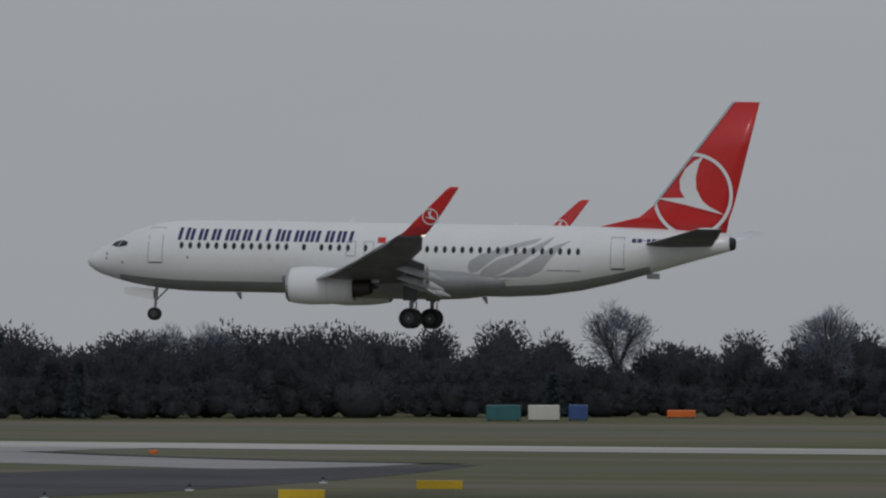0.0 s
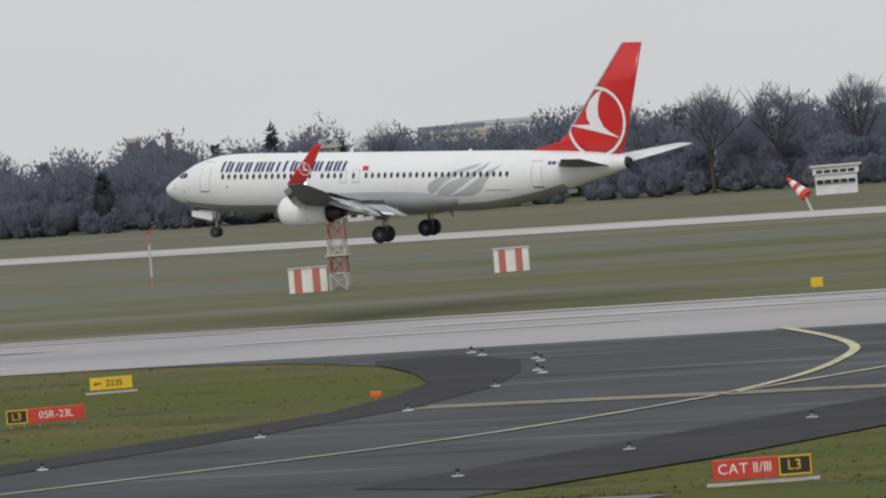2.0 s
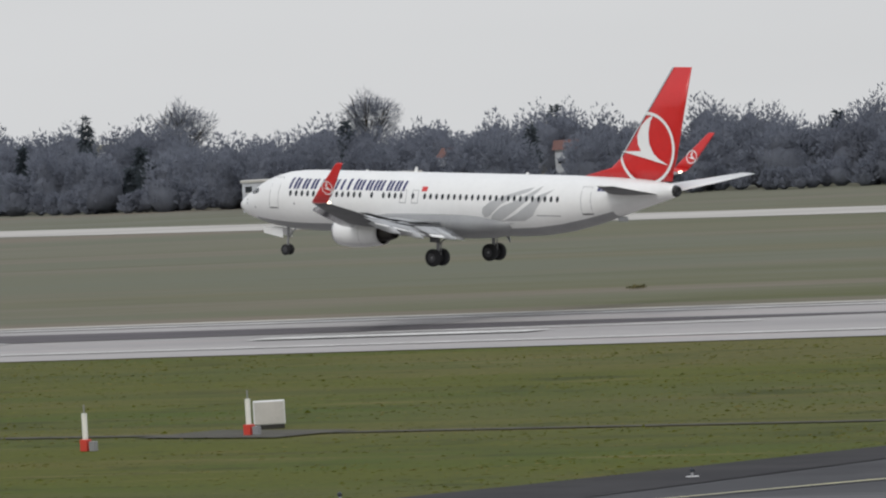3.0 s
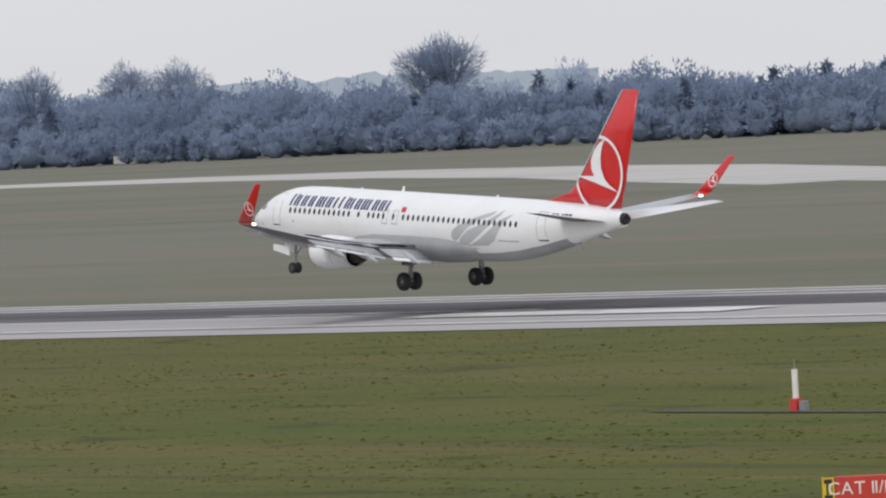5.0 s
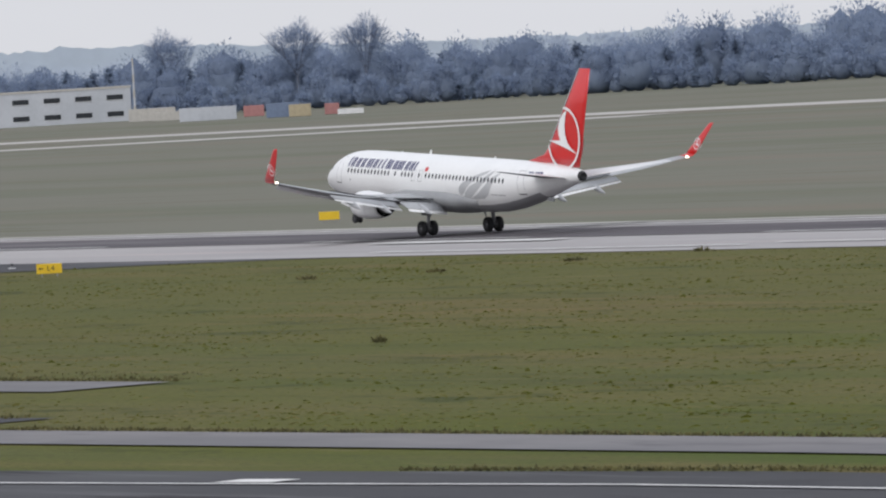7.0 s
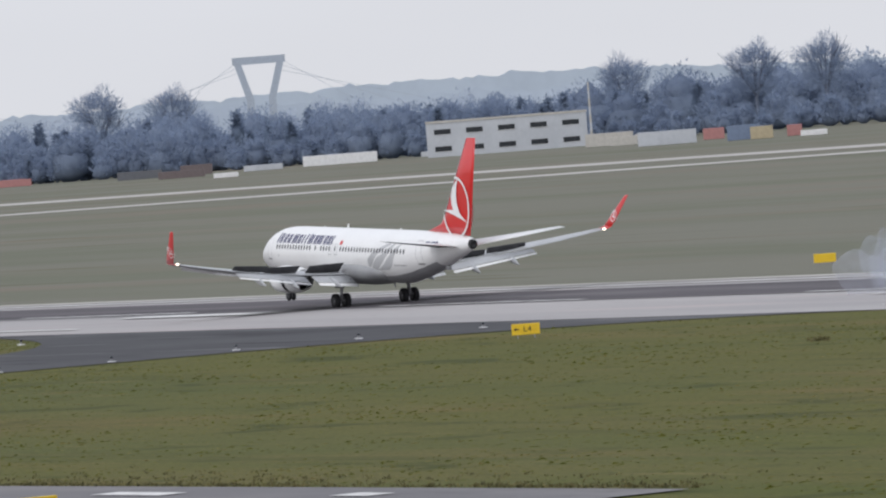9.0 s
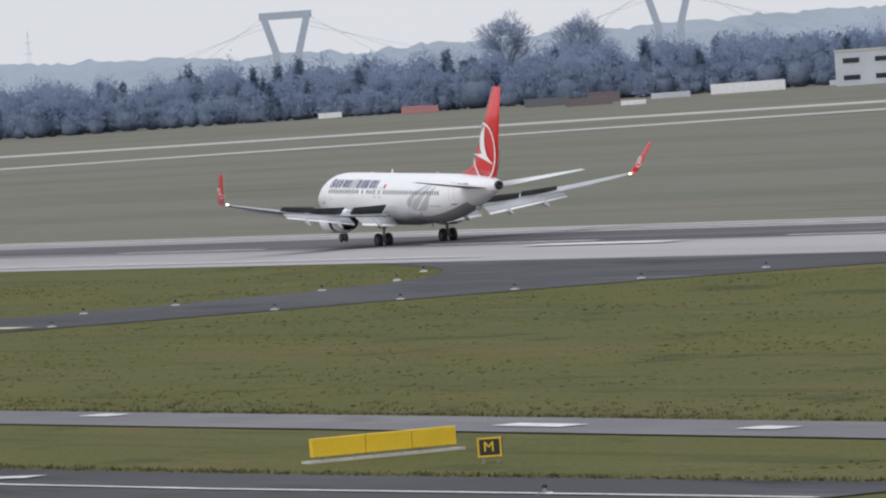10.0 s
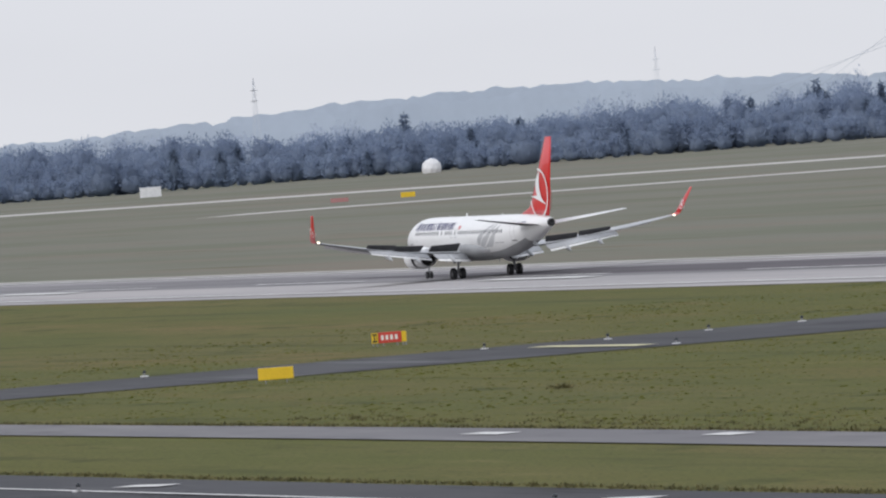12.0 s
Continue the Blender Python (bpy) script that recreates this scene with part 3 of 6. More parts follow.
def taxiways():
    # exit with curved lead-off line, on the near side of the runway
    near = [(-100, 322), (-121, 319), (-129, 309), (-133, 296), (-132, 258), (-131, 229), (-130, 205), (-131, 191), (-132, 160), (-128, 60)]
    far = [(-190, 60), (-187, 150), (-185, 186), (-181, 201), (-177, 222), (-177, 243), (-178, 257), (-182, 270), (-187, 282), (-195, 294), (-205, 306), (-218, 317), (-235, 322)]
    PAVED.append(smoothed(near, 2) + smoothed(far, 2))
    structure("taxiway_exit", flat(smoothed(near, 2) + smoothed(far, 2), 0.04), ASPHALT, "dark patched asphalt taxiway meeting the runway", "taxiway")
    structure("taxi_line_1", ribbon(smoothed([(-169, 190), (-161, 208), (-155, 225), (-154, 240), (-155, 256)], 2) + [(-156, 322)], 0.42, 0.10), MARKY, "faded yellow taxiway centreline", "marking")
    structure("taxi_line_2", ribbon(smoothed([(-155, 254), (-158, 268), (-164, 284), (-169, 295), (-178, 309), (-189, 324)], 3), 0.55, 0.10), MARKY, "curved pale yellow lead-off line", "marking")
    for k, dy in enumerate((0.0, 1.4)):
        structure(f"hold_line_{k}", ribbon([(-173, 255.5 + dy), (-139, 251 + dy)], 0.5, 0.10), MARKY, "pale yellow runway holding position bar", "marking")
    structure("hold_line_2", ribbon([(-173, 189.5), (-139, 185)], 0.6, 0.10), MARKY, "pale yellow holding position bar", "marking")
    for n, pts in enumerate(([(-141, 196), (-141.5, 232), (-142, 268), (-143.5, 296), (-141, 309), (-137, 317), (-112, 320), (-121, 318), (-128, 309), (-132.4, 296), (-131.4, 258), (-130.4, 229), (-129.4, 205), (-130.4, 191)],
                             [(-173, 190), (-172, 222), (-172, 240), (-174, 257), (-179, 274), (-186, 289), (-194, 303), (-204, 313), (-208, 311), (-205.6, 307), (-195.6, 294), (-187.6, 282), (-182.6, 270), (-178.6, 257), (-177.6, 243), (-177.6, 222), (-181.6, 201), (-185, 188)])):
        structure(f"taxiway_shoulder_{n}", flat(pts, 0.07), SHOULDER, "blackish asphalt shoulder beside the taxiway", "taxiway")
    # second exit further along
    near = [(-480, 323), (-505, 320), (-520, 311), (-527, 298), (-530, 280), (-532, 262), (-538, 240), (-545, 216), (-552, 190), (-558, 60)]
    far = [(-600, 60), (-580, 190), (-566, 222), (-564, 245), (-561, 262), (-560, 278), (-564, 292), (-572, 303), (-592, 314), (-622, 322)]
    PAVED.append(smoothed(near, 2) + smoothed(far, 2))
    structure("taxiway_exit_2", flat(smoothed(near, 2) + smoothed(far, 2), 0.04), ASPHALT, "dark grey asphalt exit taxiway", "taxiway")
    structure("hold_line_3", ribbon([(-553, 256.5), (-537, 257)], 1.6, 0.10), MARKY, "pale yellow holding position bar", "marking")
    # crossing taxiway beyond the runway, and the pale concrete that it joins
    xfar = [(-205, 371), (-164, 380), (-156, 395), (-151, 421), (-146, 446), (-140, 461), (-129, 470)]
    xnear = [(-122, 476), (-120.5, 450), (-121, 425), (-124, 400), (-129, 380), (-120, 371)]
    structure("taxiway_cross", flat(smoothed(xfar, 1) + smoothed(xnear, 1), 0.04), ASPHALT, "dark asphalt taxiway crossing beyond the runway", "taxiway")
    structure("taxiway_link", flat(smoothed([(-240, 541), (-215, 511), (-193, 495), (-170, 479), (-155, 472), (-143, 464), (-134, 458), (-128, 468), (-126.5, 478)], 1) + smoothed([(-134, 481), (-146, 490), (-154, 497), (-163, 508), (-160, 520), (-150, 532), (-175, 540)], 1), 0.05), WALKED, "pale worn concrete taxiway joining the far strip", "taxiway")
    structure("taxiway_link_edge", ribbon(smoothed([(-163, 508), (-154, 497.5), (-146, 490.5), (-134, 481.5), (-124, 478)], 1), 2.2, 0.07), SHOULDER, "thin blackish strip along the edge of the pale taxiway", "taxiway")
    # parallel strips far off
    a = smoothed([(200, 500), (-150, 528), (-250, 551), (-350, 569), (-475, 603), (-660, 667), (-1040, 935), (-1360, 970), (-1700, 905), (-2050, 805), (-2700, 690)], 2)
    structure("taxiway_far", ribbon([p for p in a if p[0] > -760], 19, 0.06), PALE, "pale concrete parallel taxiway far off", "taxiway")
    structure("runway_far", ribbon([p for p in a if p[0] < -700], 38, 0.06), PALE, "pale concrete parallel runway far off", "runway")
    structure("taxiway_far_link", ribbon(smoothed([(-1310, 905), (-1450, 815), (-1540, 745), (-1600, 690), (-1640, 640)], 2), 32, 0.09), PALE, "pale concrete taxiway branching off", "taxiway")
    # service road and taxiway nearest to the viewpoint
    near_road = smoothed([(-120, 181.0), (-230, 181.4), (-270, 180.0), (-301, 178.6)], 1)
    far_road = smoothed([(-327, 203.8), (-397, 203.0), (-460, 201.8), (-540, 199), (-700, 190)], 1)
    for n, s in enumerate((near_road, far_road)):
        structure(f"service_road_{n}", ribbon(s, 6.0, 0.06), WORN, "worn grey service road between grass strips", "road")
    near_edge = smoothed([(-100, 175), (-222, 173.2), (-262, 167.2), (-290, 164)], 1)
    far_edge = smoothed([(-304, 187.8), (-320, 186.4), (-348, 183.8), (-398, 182), (-450, 180.4), (-700, 172)], 1)
    for n, t in enumerate((near_edge, far_edge)):
        low = [(x, y - 34) for x, y in reversed(t)]
        structure(f"taxiway_parallel_{n}", flat(t + low, 0.04 + 0.006 * n), ASPHALT, "dark asphalt parallel taxiway", "taxiway")
        line = [(x, y - 5.6) for x, y in t]
        structure(f"taxi_edge_line_{n}", ribbon(line, 0.35, 0.09), MARKW, "white painted taxiway line", "marking")
    for n, (x0, y0, x1, y1) in enumerate(((-221.4, 169.1, -217.6, 169.5), (-366, 203, -360, 203), (-363, 179.3, -360.5, 180.6), (-411, 178, -408, 179), (-252, 164.1, -249.2, 164.6), (-347, 203.5, -344, 203.5), (-408, 204, -405, 204), (-432, 202.5, -428, 202.7))):
        structure(f"road_mark_{n}", ribbon([(x0, y0), (x1, y1)], 1.3, 0.10), MARKW, "white painted ground marking", "marking")
    structure("cable_trench", ribbon([(-272, 243.5), (-263, 242.5), (-228, 240.5), (-190, 240)], 1.0, 0.05), SOIL, "dark bare soil along a cable trench", "trench")
    structure("cable_trench_pad", flat([(-232, 239), (-222, 237), (-221, 242), (-231, 244)], 0.06), SOIL, "dark bare soil round the posts", "trench")


ground()
runway()
taxiways()


# ---- the aircraft: x runs aft from the main gear, y to its right-hand side, z up from the tyres' contact ----
SECTIONS = [(-19.15, -0.42, 0.03, 0.03), (-19.02, -0.42, 0.27, 0.28), (-18.75, -0.41, 0.48, 0.50), (-18.3, -0.38, 0.74, 0.78), (-17.6, -0.29, 1.04, 1.10), (-17.1, -0.22, 1.24, 1.27), (-16.5, -0.13, 1.47, 1.44), (-15.6, -0.06, 1.70, 1.65),
            (-14.6, -0.01, 1.87, 1.79), (-13.4, 0.0, 1.97, 1.87), (-12.0, 0.0, 2.0, 1.88), (-6.0, 0.0, 2.0, 1.88), (0.0, 0.0, 2.0, 1.88), (5.0, 0.0, 2.0, 1.88), (7.0, 0.06, 1.94, 1.87),
            (9.0, 0.20, 1.79, 1.79), (11.0, 0.42, 1.55, 1.62), (13.0, 0.69, 1.24, 1.32), (14.6, 0.90, 0.96, 1.02), (16.0, 1.05, 0.70, 0.72), (17.0, 1.12, 0.48, 0.48), (17.45, 1.13, 0.34, 0.34)]
CZ = 3.82


def hull(x):
    """The fuselage's centre height and half height and width at x."""
    s = SECTIONS
    x = min(max(x, s[0][0]), s[-1][0])
    k = next((i for i in range(len(s) - 1) if x <= s[i + 1][0]), len(s) - 2)
    u = (x - s[k][0]) / (s[k + 1][0] - s[k][0])
    return [CZ + s[k][1] + u * (s[k + 1][1] - s[k][1])] + [s[k][j] + u * (s[k + 1][j] - s[k][j]) for j in (2, 3)]


def on_hull(x, z, side, lift=0.015):
    c, h, w = hull(x)
    q = max(-0.999, min(0.999, (z - c) / h))
    return Vector((x, side * (w * math.sqrt(1 - q * q) + lift), z + lift * q))


def hull_patch(bm, outline, side, lift=0.015, cuts=3):
    """A painted shape on the fuselage: an outline in x, z, laid on its skin in horizontal slices."""
    zs = [p[1] for p in outline]
    lo, hi = min(zs), max(zs)
    levels = [lo + (hi - lo) * k / cuts for k in range(cuts + 1)]
    for a, b in zip(levels, levels[1:]):
        row = []
        for z in (a + 1e-5, b - 1e-5):
            xs = []
            for (x0, z0), (x1, z1) in zip(outline, outline[1:] + outline[:1]):
                if (z0 - z) * (z1 - z) < 0:
                    xs.append(x0 + (x1 - x0) * (z - z0) / (z1 - z0))
            row.append(sorted(xs))
        for i in range(0, min(len(row[0]), len(row[1])) - 1, 2):
            q = [on_hull(row[0][i], a, side, lift), on_hull(row[0][i + 1], a, side, lift), on_hull(row[1][i + 1], b, side, lift), on_hull(row[1][i], b, side, lift)]
            if side > 0:
                q.reverse()
            bm.faces.new([bm.verts.new(p) for p in q])


def rect(x0, x1, z0, z1, cut=0.0):
    return [(x0 + cut, z0), (x1 - cut, z0), (x1, z0 + cut), (x1, z1 - cut), (x1 - cut, z1), (x0 + cut, z1), (x0, z1 - cut), (x0, z0 + cut)] if cut else [(x0, z0), (x1, z0), (x1, z1), (x0, z1)]


def airfoil(chord, thick):
    """Upper and lower points of a wing section, leading edge first, aft positive."""
    up = [(0.0, 0.0), (0.02, 0.3), (0.08, 0.62), (0.2, 0.9), (0.4, 1.0), (0.65, 0.72), (0.85, 0.34), (1.0, 0.02)]
    lo = [(1.0, -0.02), (0.8, -0.18), (0.55, -0.5), (0.3, -0.68), (0.1, -0.5), (0.03, -0.26)]
    return [(u * chord, w * thick) for u, w in up + lo]


def lifting(stations, upright=False):
    """A wing from stations (leading edge x, span y, height z, chord, thickness)."""
    rings = []
    for x, y, z, c, t in stations:
        rings.append([(x + u, y + w, z) if upright else (x + u, y, z + w) for u, w in airfoil(c, t)])
    return loft(rings)


def wing_at(y):
    """Leading edge, trailing edge and height of the wing at that distance from the middle."""
    y = abs(y)
    le = -6.6 + (y - 1.8) * 0.56
    te = 1.25 + max(0.0, y - 5.6) * 0.205
    return le, te, 2.5 + (y - 1.8) * 0.075 + 0.052 * max(0, y - 7) ** 1.3


def disc(bm, c, axis, r, seg=20):
    q = Vector(axis).to_track_quat("Z", "Y").to_matrix()
    return bm.faces.new([bm.verts.new(Vector(c) + q @ Vector((r * math.cos(2 * math.pi * k / seg), r * math.sin(2 * math.pi * k / seg), 0))) for k in range(seg)])


def turned(profile, centre, seg=28, axis="X", flat_low=1.0):
    """A shell turned about the lengthways axis from (x, r) pairs."""
    rings = []
    for x, r in profile:
        ring = []
        for k in range(seg):
            a = 2 * math.pi * k / seg
            c, s = math.cos(a) * r, math.sin(a) * r
            if s < 0:
                s *= flat_low
            ring.append((centre[0] + x, centre[1] + c, centre[2] + s) if axis == "X" else (centre[0] + c, centre[1] + x, centre[2] + s))
        rings.append(ring)
    return loft(rings, closed_ends=False)


def wheel(parent, name, c, r, w, label=""):
    k = w / 2
    bm = turned([(-k, r * 0.55), (-k, r * 0.86), (-k * 0.75, r * 0.97), (-k * 0.3, r), (k * 0.3, r), (k * 0.75, r * 0.97), (k, r * 0.86), (k, r * 0.55)], c, 24, "Y")
    ty = part(name, bm, TYRE, parent, label, True)
    bm = turned([(-k * 0.7, 0.02), (-k * 0.8, r * 0.3), (-k * 0.95, r * 0.56), (k * 0.95, r * 0.56), (k * 0.8, r * 0.3), (k * 0.7, 0.02)], c, 16, "Y")
    part("rim", bm, RIM, ty, "dark metal rim", True)
    return ty


def aircraft():
    plane = thing("airliner", pose(0, 0, 0), "white twin-engined airliner with red tail fin and winglets", "airliner")
    rings = []
    for x, dz, h, w in SECTIONS:
        rings.append([(x, w * math.cos(2 * math.pi * k / 48), CZ + dz + h * math.sin(2 * math.pi * k / 48)) for k in range(48)])
    bm = loft(rings)
    fus = part("fuselage", bm, [WHITE, BELLY], plane, "glossy white fuselage with a grey belly", True)
    for p in fus.data.polygons:
        c, h, w = hull(p.center.x)
        if -16.8 < p.center.x < 12.5 and p.center.z < c - 0.74 * h:
            p.material_index = 1
    # fairing under the wing root
    rings = []
    for x, k in ((-7.6, 0.1), (-6.6, 0.62), (-5.0, 0.92), (-2.5, 1.0), (1.0, 1.0), (2.6, 0.85), (4.0, 0.5), (5.0, 0.1)):
        rings.append([(x, (1.55 + 0.55 * k) * math.cos(2 * math.pi * j / 24), CZ - 1.15 + (0.5 + 0.58 * k) * math.sin(2 * math.pi * j / 24)) for j in range(24)])
    part("wing_fairing", loft(rings), BELLY, plane, "grey belly fairing at the wing roots", True)

    # windows, doors, lettering bars and painted shapes on both sides
    for side in (-1, 1):
        xs = [-13.45 + 0.499 * k for k in range(46)]
        for k, x in enumerate(xs):
            if k in (13, 15, 20, 22):
                continue
            if x > 9.1:
                break
            bm = bmesh.new()
            hull_patch(bm, rect(x, x + 0.23, 4.18, 4.56, 0.07), side, 0.014, 3)
            part("cabin_window", bm, PANE, plane)
        for name, x0, x1, z0, z1 in (("front_door", -15.3, -14.42, 3.35, 5.35), ("rear_door", 10.9, 11.66, 3.42, 5.2), ("overwing_exit", -3.95, -3.4, 3.9, 4.75), ("overwing_exit", -2.95, -2.4, 3.9, 4.75)):
            bm = bmesh.new()
            for r in ((x0, x0 + 0.04, z0, z1), (x1 - 0.04, x1, z0, z1), (x0, x1, z0, z0 + 0.05), (x0, x1, z1 - 0.03, z1)):
                hull_patch(bm, rect(*r), side, 0.016, 4)
            part(name, bm, SILVER, plane, "white door with a thin grey outline")
        for x0, x1, z0, z1 in ((-15.2, -14.5, 3.36, 3.42), (10.95, 11.62, 3.42, 3.50)):
            bm = bmesh.new()
            hull_patch(bm, rect(x0, x1, z0, z1), side, 0.02, 1)
            part("door_sill", bm, DARK, plane)
        # the name on the side as plain upright bars, one for each letter
        x, widths = -13.6, (0.62, 0.66, 0.66, 0.70, 0.22, 0.60, 0.68, -0.28, 0.76, 0.22, 0.66, 0.56, 0.22, 0.72, 0.58, 0.60)
        for n, wd in enumerate(widths):
            if wd < 0:
                x += -wd
                continue
            z1 = 5.36 if n in (0, 8) else 5.30
            sl, stem = 0.08, min(0.2, wd)
            for x0 in ((x,) if wd < 0.3 else (x, x + wd - stem)):
                bm = bmesh.new()
                hull_patch(bm, [(x0, 4.66), (x0 + stem, 4.66), (x0 + stem + sl, z1), (x0 + sl, z1)], side, 0.013, 3)
                part("lettering_bar", bm, NAVY, plane, "navy blue painted bar")
            x += wd + 0.085
        bm = bmesh.new()
        hull_patch(bm, rect(-2.2, -1.75, 4.68, 4.98), side, 0.013, 2)
        part("flag", bm, RED, plane, "small red painted rectangle")
        x = 12.05
        for wd in (0.24, 0.26, 0.14, 0.2, 0.26, 0.26):
            bm = bmesh.new()
            hull_patch(bm, rect(x, x + wd, 4.92, 5.14) if wd > 0.15 else rect(x, x + wd, 5.01, 5.06), side, 0.013, 1)
            part("registration_bar", bm, NAVY, plane)
            x += wd + 0.06
        for x0, x1 in ((7.4, 8.3), (8.38, 9.25)):
            bm = bmesh.new()
            hull_patch(bm, rect(x0, x1, 3.28, 3.34), side, 0.013, 1)
            part("stencil_bar", bm, BELLY, plane)
        # feather-like swirl of curved grey bands
        for k, outline in enumerate((
                [(2.62, 3.4), (2.75, 3.75), (3.3, 4.1), (4.6, 4.55), (6.0, 4.95), (6.78, 5.1), (6.4, 4.8), (5.2, 4.45), (4.2, 3.95), (3.35, 3.3), (3.2, 3.2), (2.8, 3.1)],
                [(3.45, 3.28), (4.3, 3.85), (5.4, 4.2), (6.6, 4.75), (7.44, 5.2), (7.2, 4.85), (6.4, 4.25), (5.4, 3.6), (4.4, 3.05), (3.9, 2.9), (3.3, 3.0)],
                [(3.0, 2.95), (3.9, 2.78), (4.3, 2.9), (5.4, 3.35), (6.4, 3.95), (7.3, 4.6), (8.43, 5.0), (7.8, 4.55), (7.3, 3.95), (6.78, 3.28), (5.69, 2.8), (4.27, 2.63), (3.3, 2.78)])):
            bm = bmesh.new()
            hull_patch(bm, [(x + 0.3, z) for x, z in outline], side, 0.010 + 0.001 * k, 22)
            bmesh.ops.remove_doubles(bm, verts=bm.verts, dist=0.003)
            part("painted_feather", bm, FEATHER, plane, "pale grey painted feather shape")
        # flight deck glazing
        for outline in ([(-17.66, 4.24), (-17.18, 4.20), (-17.0, 4.60), (-17.36, 4.56)], [(-17.13, 4.20), (-16.62, 4.22), (-16.56, 4.58), (-16.95, 4.61)]):
            bm = bmesh.new()
            hull_patch(bm, outline, side, 0.012, 4)
            part("cockpit_window", bm, PANE, plane)
        for x, z in ((-13.05, 3.62), (-16.9, 3.3), (-17.9, 3.5), (-17.9, 3.75)):
            bm = bmesh.new()
            hull_patch(bm, rect(x, x + 0.15, z, z + 0.15, 0.04), side, 0.014, 2)
            part("static_port", bm, BELLY, plane)

    # tail fin with its fillet; the emblem is a ring and a plain swept shape
    bm = lifting([(9.0, 0, 5.55, 8.1, 0.05), (12.2, 0, 6.35, 5.05, 0.12), (13.1, 0, 7.1, 4.4, 0.17), (15.43, 0, 10.2, 2.79, 0.13), (17.38, 0, 12.8, 1.45, 0.07)], True)
    fin = part("tail_fin", bm, RED, plane, "red tail fin with a white ring emblem", True)
    part("fin_edge", loft([[(x - 0.10, y, z) for x, y, z in r] for r in
         [[(x0 + dx, dy, z0) for dx, dy in ((0, -0.03), (0, 0.03), (0.16, 0.035 + t), (0.16, -0.035 - t))] for x0, z0, t in ((13.1, 7.1, 0.05), (15.43, 10.2, 0.04), (17.38, 12.78, 0.01))]]), METAL, fin, "bare metal leading edge")
    for side in (-1, 1):
        def on_fin(x, z, lift=0.02):
            u = min(1.0, max(0.0, (z - 5.5) / 7.0))
            return Vector((x, side * (0.175 - 0.09 * u + lift), z))

        def fin_edge(z):
            return 12.2 + (z - 6.35) * 1.2 + 0.04 if z < 7.1 else 13.1 + (z - 7.1) * 0.751 + 0.04

        cx, cz, R = 15.2, 7.62, 2.34
        bm = bmesh.new()
        seg = 56
        for k in range(seg):
            a0, a1 = 2 * math.pi * k / seg, 2 * math.pi * (k + 1) / seg
            q = [on_fin(max(cx + r * 0.96 * math.cos(a), fin_edge(cz + r * math.sin(a))), cz + r * math.sin(a)) for r, a in ((R, a0), (R, a1), (R - 0.2, a1), (R - 0.2, a0))]
            bm.faces.new([bm.verts.new(p) for p in (q if side > 0 else q[::-1])])
        part("emblem_ring", bm, WHITE, fin, "white painted ring")
        bm = bmesh.new()
        # upper sail: two arcs
        left = [(15.75, 9.75), (15.25, 9.5), (14.75, 9.05), (14.45, 8.45), (14.5, 7.85), (14.75, 7.45)]
        right = [(15.75, 9.75), (15.5, 9.3), (15.35, 8.6), (15.4, 7.95), (15.75, 7.3), (16.2, 6.95)]
        for (a, b), (c, d) in zip(zip(left, left[1:]), zip(right, right[1:])):
            q = [on_fin(*p) for p in (a, b, d, c)]
            bm.faces.new([bm.verts.new(p) for p in (q if side < 0 else q[::-1])])
        q = [on_fin(*p) for p in ((13.15, 7.42), (14.75, 7.46), (16.2, 6.96), (17.0, 6.55), (14.9, 7.05))]
        bm.faces.new([bm.verts.new(p) for p in (q[::-1] if side < 0 else q)])
        bmesh.ops.remove_doubles(bm, verts=bm.verts, dist=0.001)
        bmesh.ops.recalc_face_normals(bm, faces=bm.faces)
        part("emblem_sail", bm, WHITE, fin, "white painted swept shape")

    # tailplanes
    for side in (-1, 1):
        bm = lifting([(12.4, side * 0.7, 4.78, 4.0, 0.20), (14.6, side * 4.0, 5.22, 2.7, 0.13), (16.75, side * 7.3, 5.68, 1.35, 0.06)])
        bmesh.ops.recalc_face_normals(bm, faces=bm.faces)
        tp = part("tailplane", bm, [WHITE, WINGDARK], plane, "pale tailplane with shade painted on its underside", True)
        # shade below the tailplane, painted on by face direction
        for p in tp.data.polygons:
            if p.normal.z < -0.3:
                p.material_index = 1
    part("tail_cone", turned([(-0.35, 0.42), (0.0, 0.36), (0.16, 0.28), (0.12, 0.2), (0.06, 0.01)], (17.45, 0, CZ + 1.13), 20), DARK, plane, "dark exhaust at the tail tip", True)

    # wings
    for side in (-1, 1):
        st = []
        for y in (0.9, 1.8, 3.6, 5.6, 8.5, 11.5, 14.5, 16.6, 17.9):
            le, te, z = wing_at(y)
            cut = 0.80 if y < 12.6 else 0.97
            st.append((le, side * y, z, (te - le) * cut, (te - le) * 0.055 + 0.02))
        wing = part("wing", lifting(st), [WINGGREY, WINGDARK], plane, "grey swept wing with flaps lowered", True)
        # downward faces get the grey that has shade in its colour
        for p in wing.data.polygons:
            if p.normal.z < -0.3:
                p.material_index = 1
        WINGS.append((wing, side))
        # leading edge slat lowered, bare metal
        rings = []
        for y in (5.9, 9.0, 12.5, 16.4):
            le, te, z = wing_at(y)
            rings.append([(le - 0.42 + a, side * y, z - 0.26 + b) for a, b in ((0, 0), (0.1, 0.14), (0.42, 0.3), (0.6, 0.33), (0.5, 0.2), (0.25, 0.02), (0.1, -0.05))])
        part("slat", loft(rings), METAL, wing, "lowered metal leading-edge slat", True)
        # winglet, curving up from the tip
        le, te, z = wing_at(17.9)
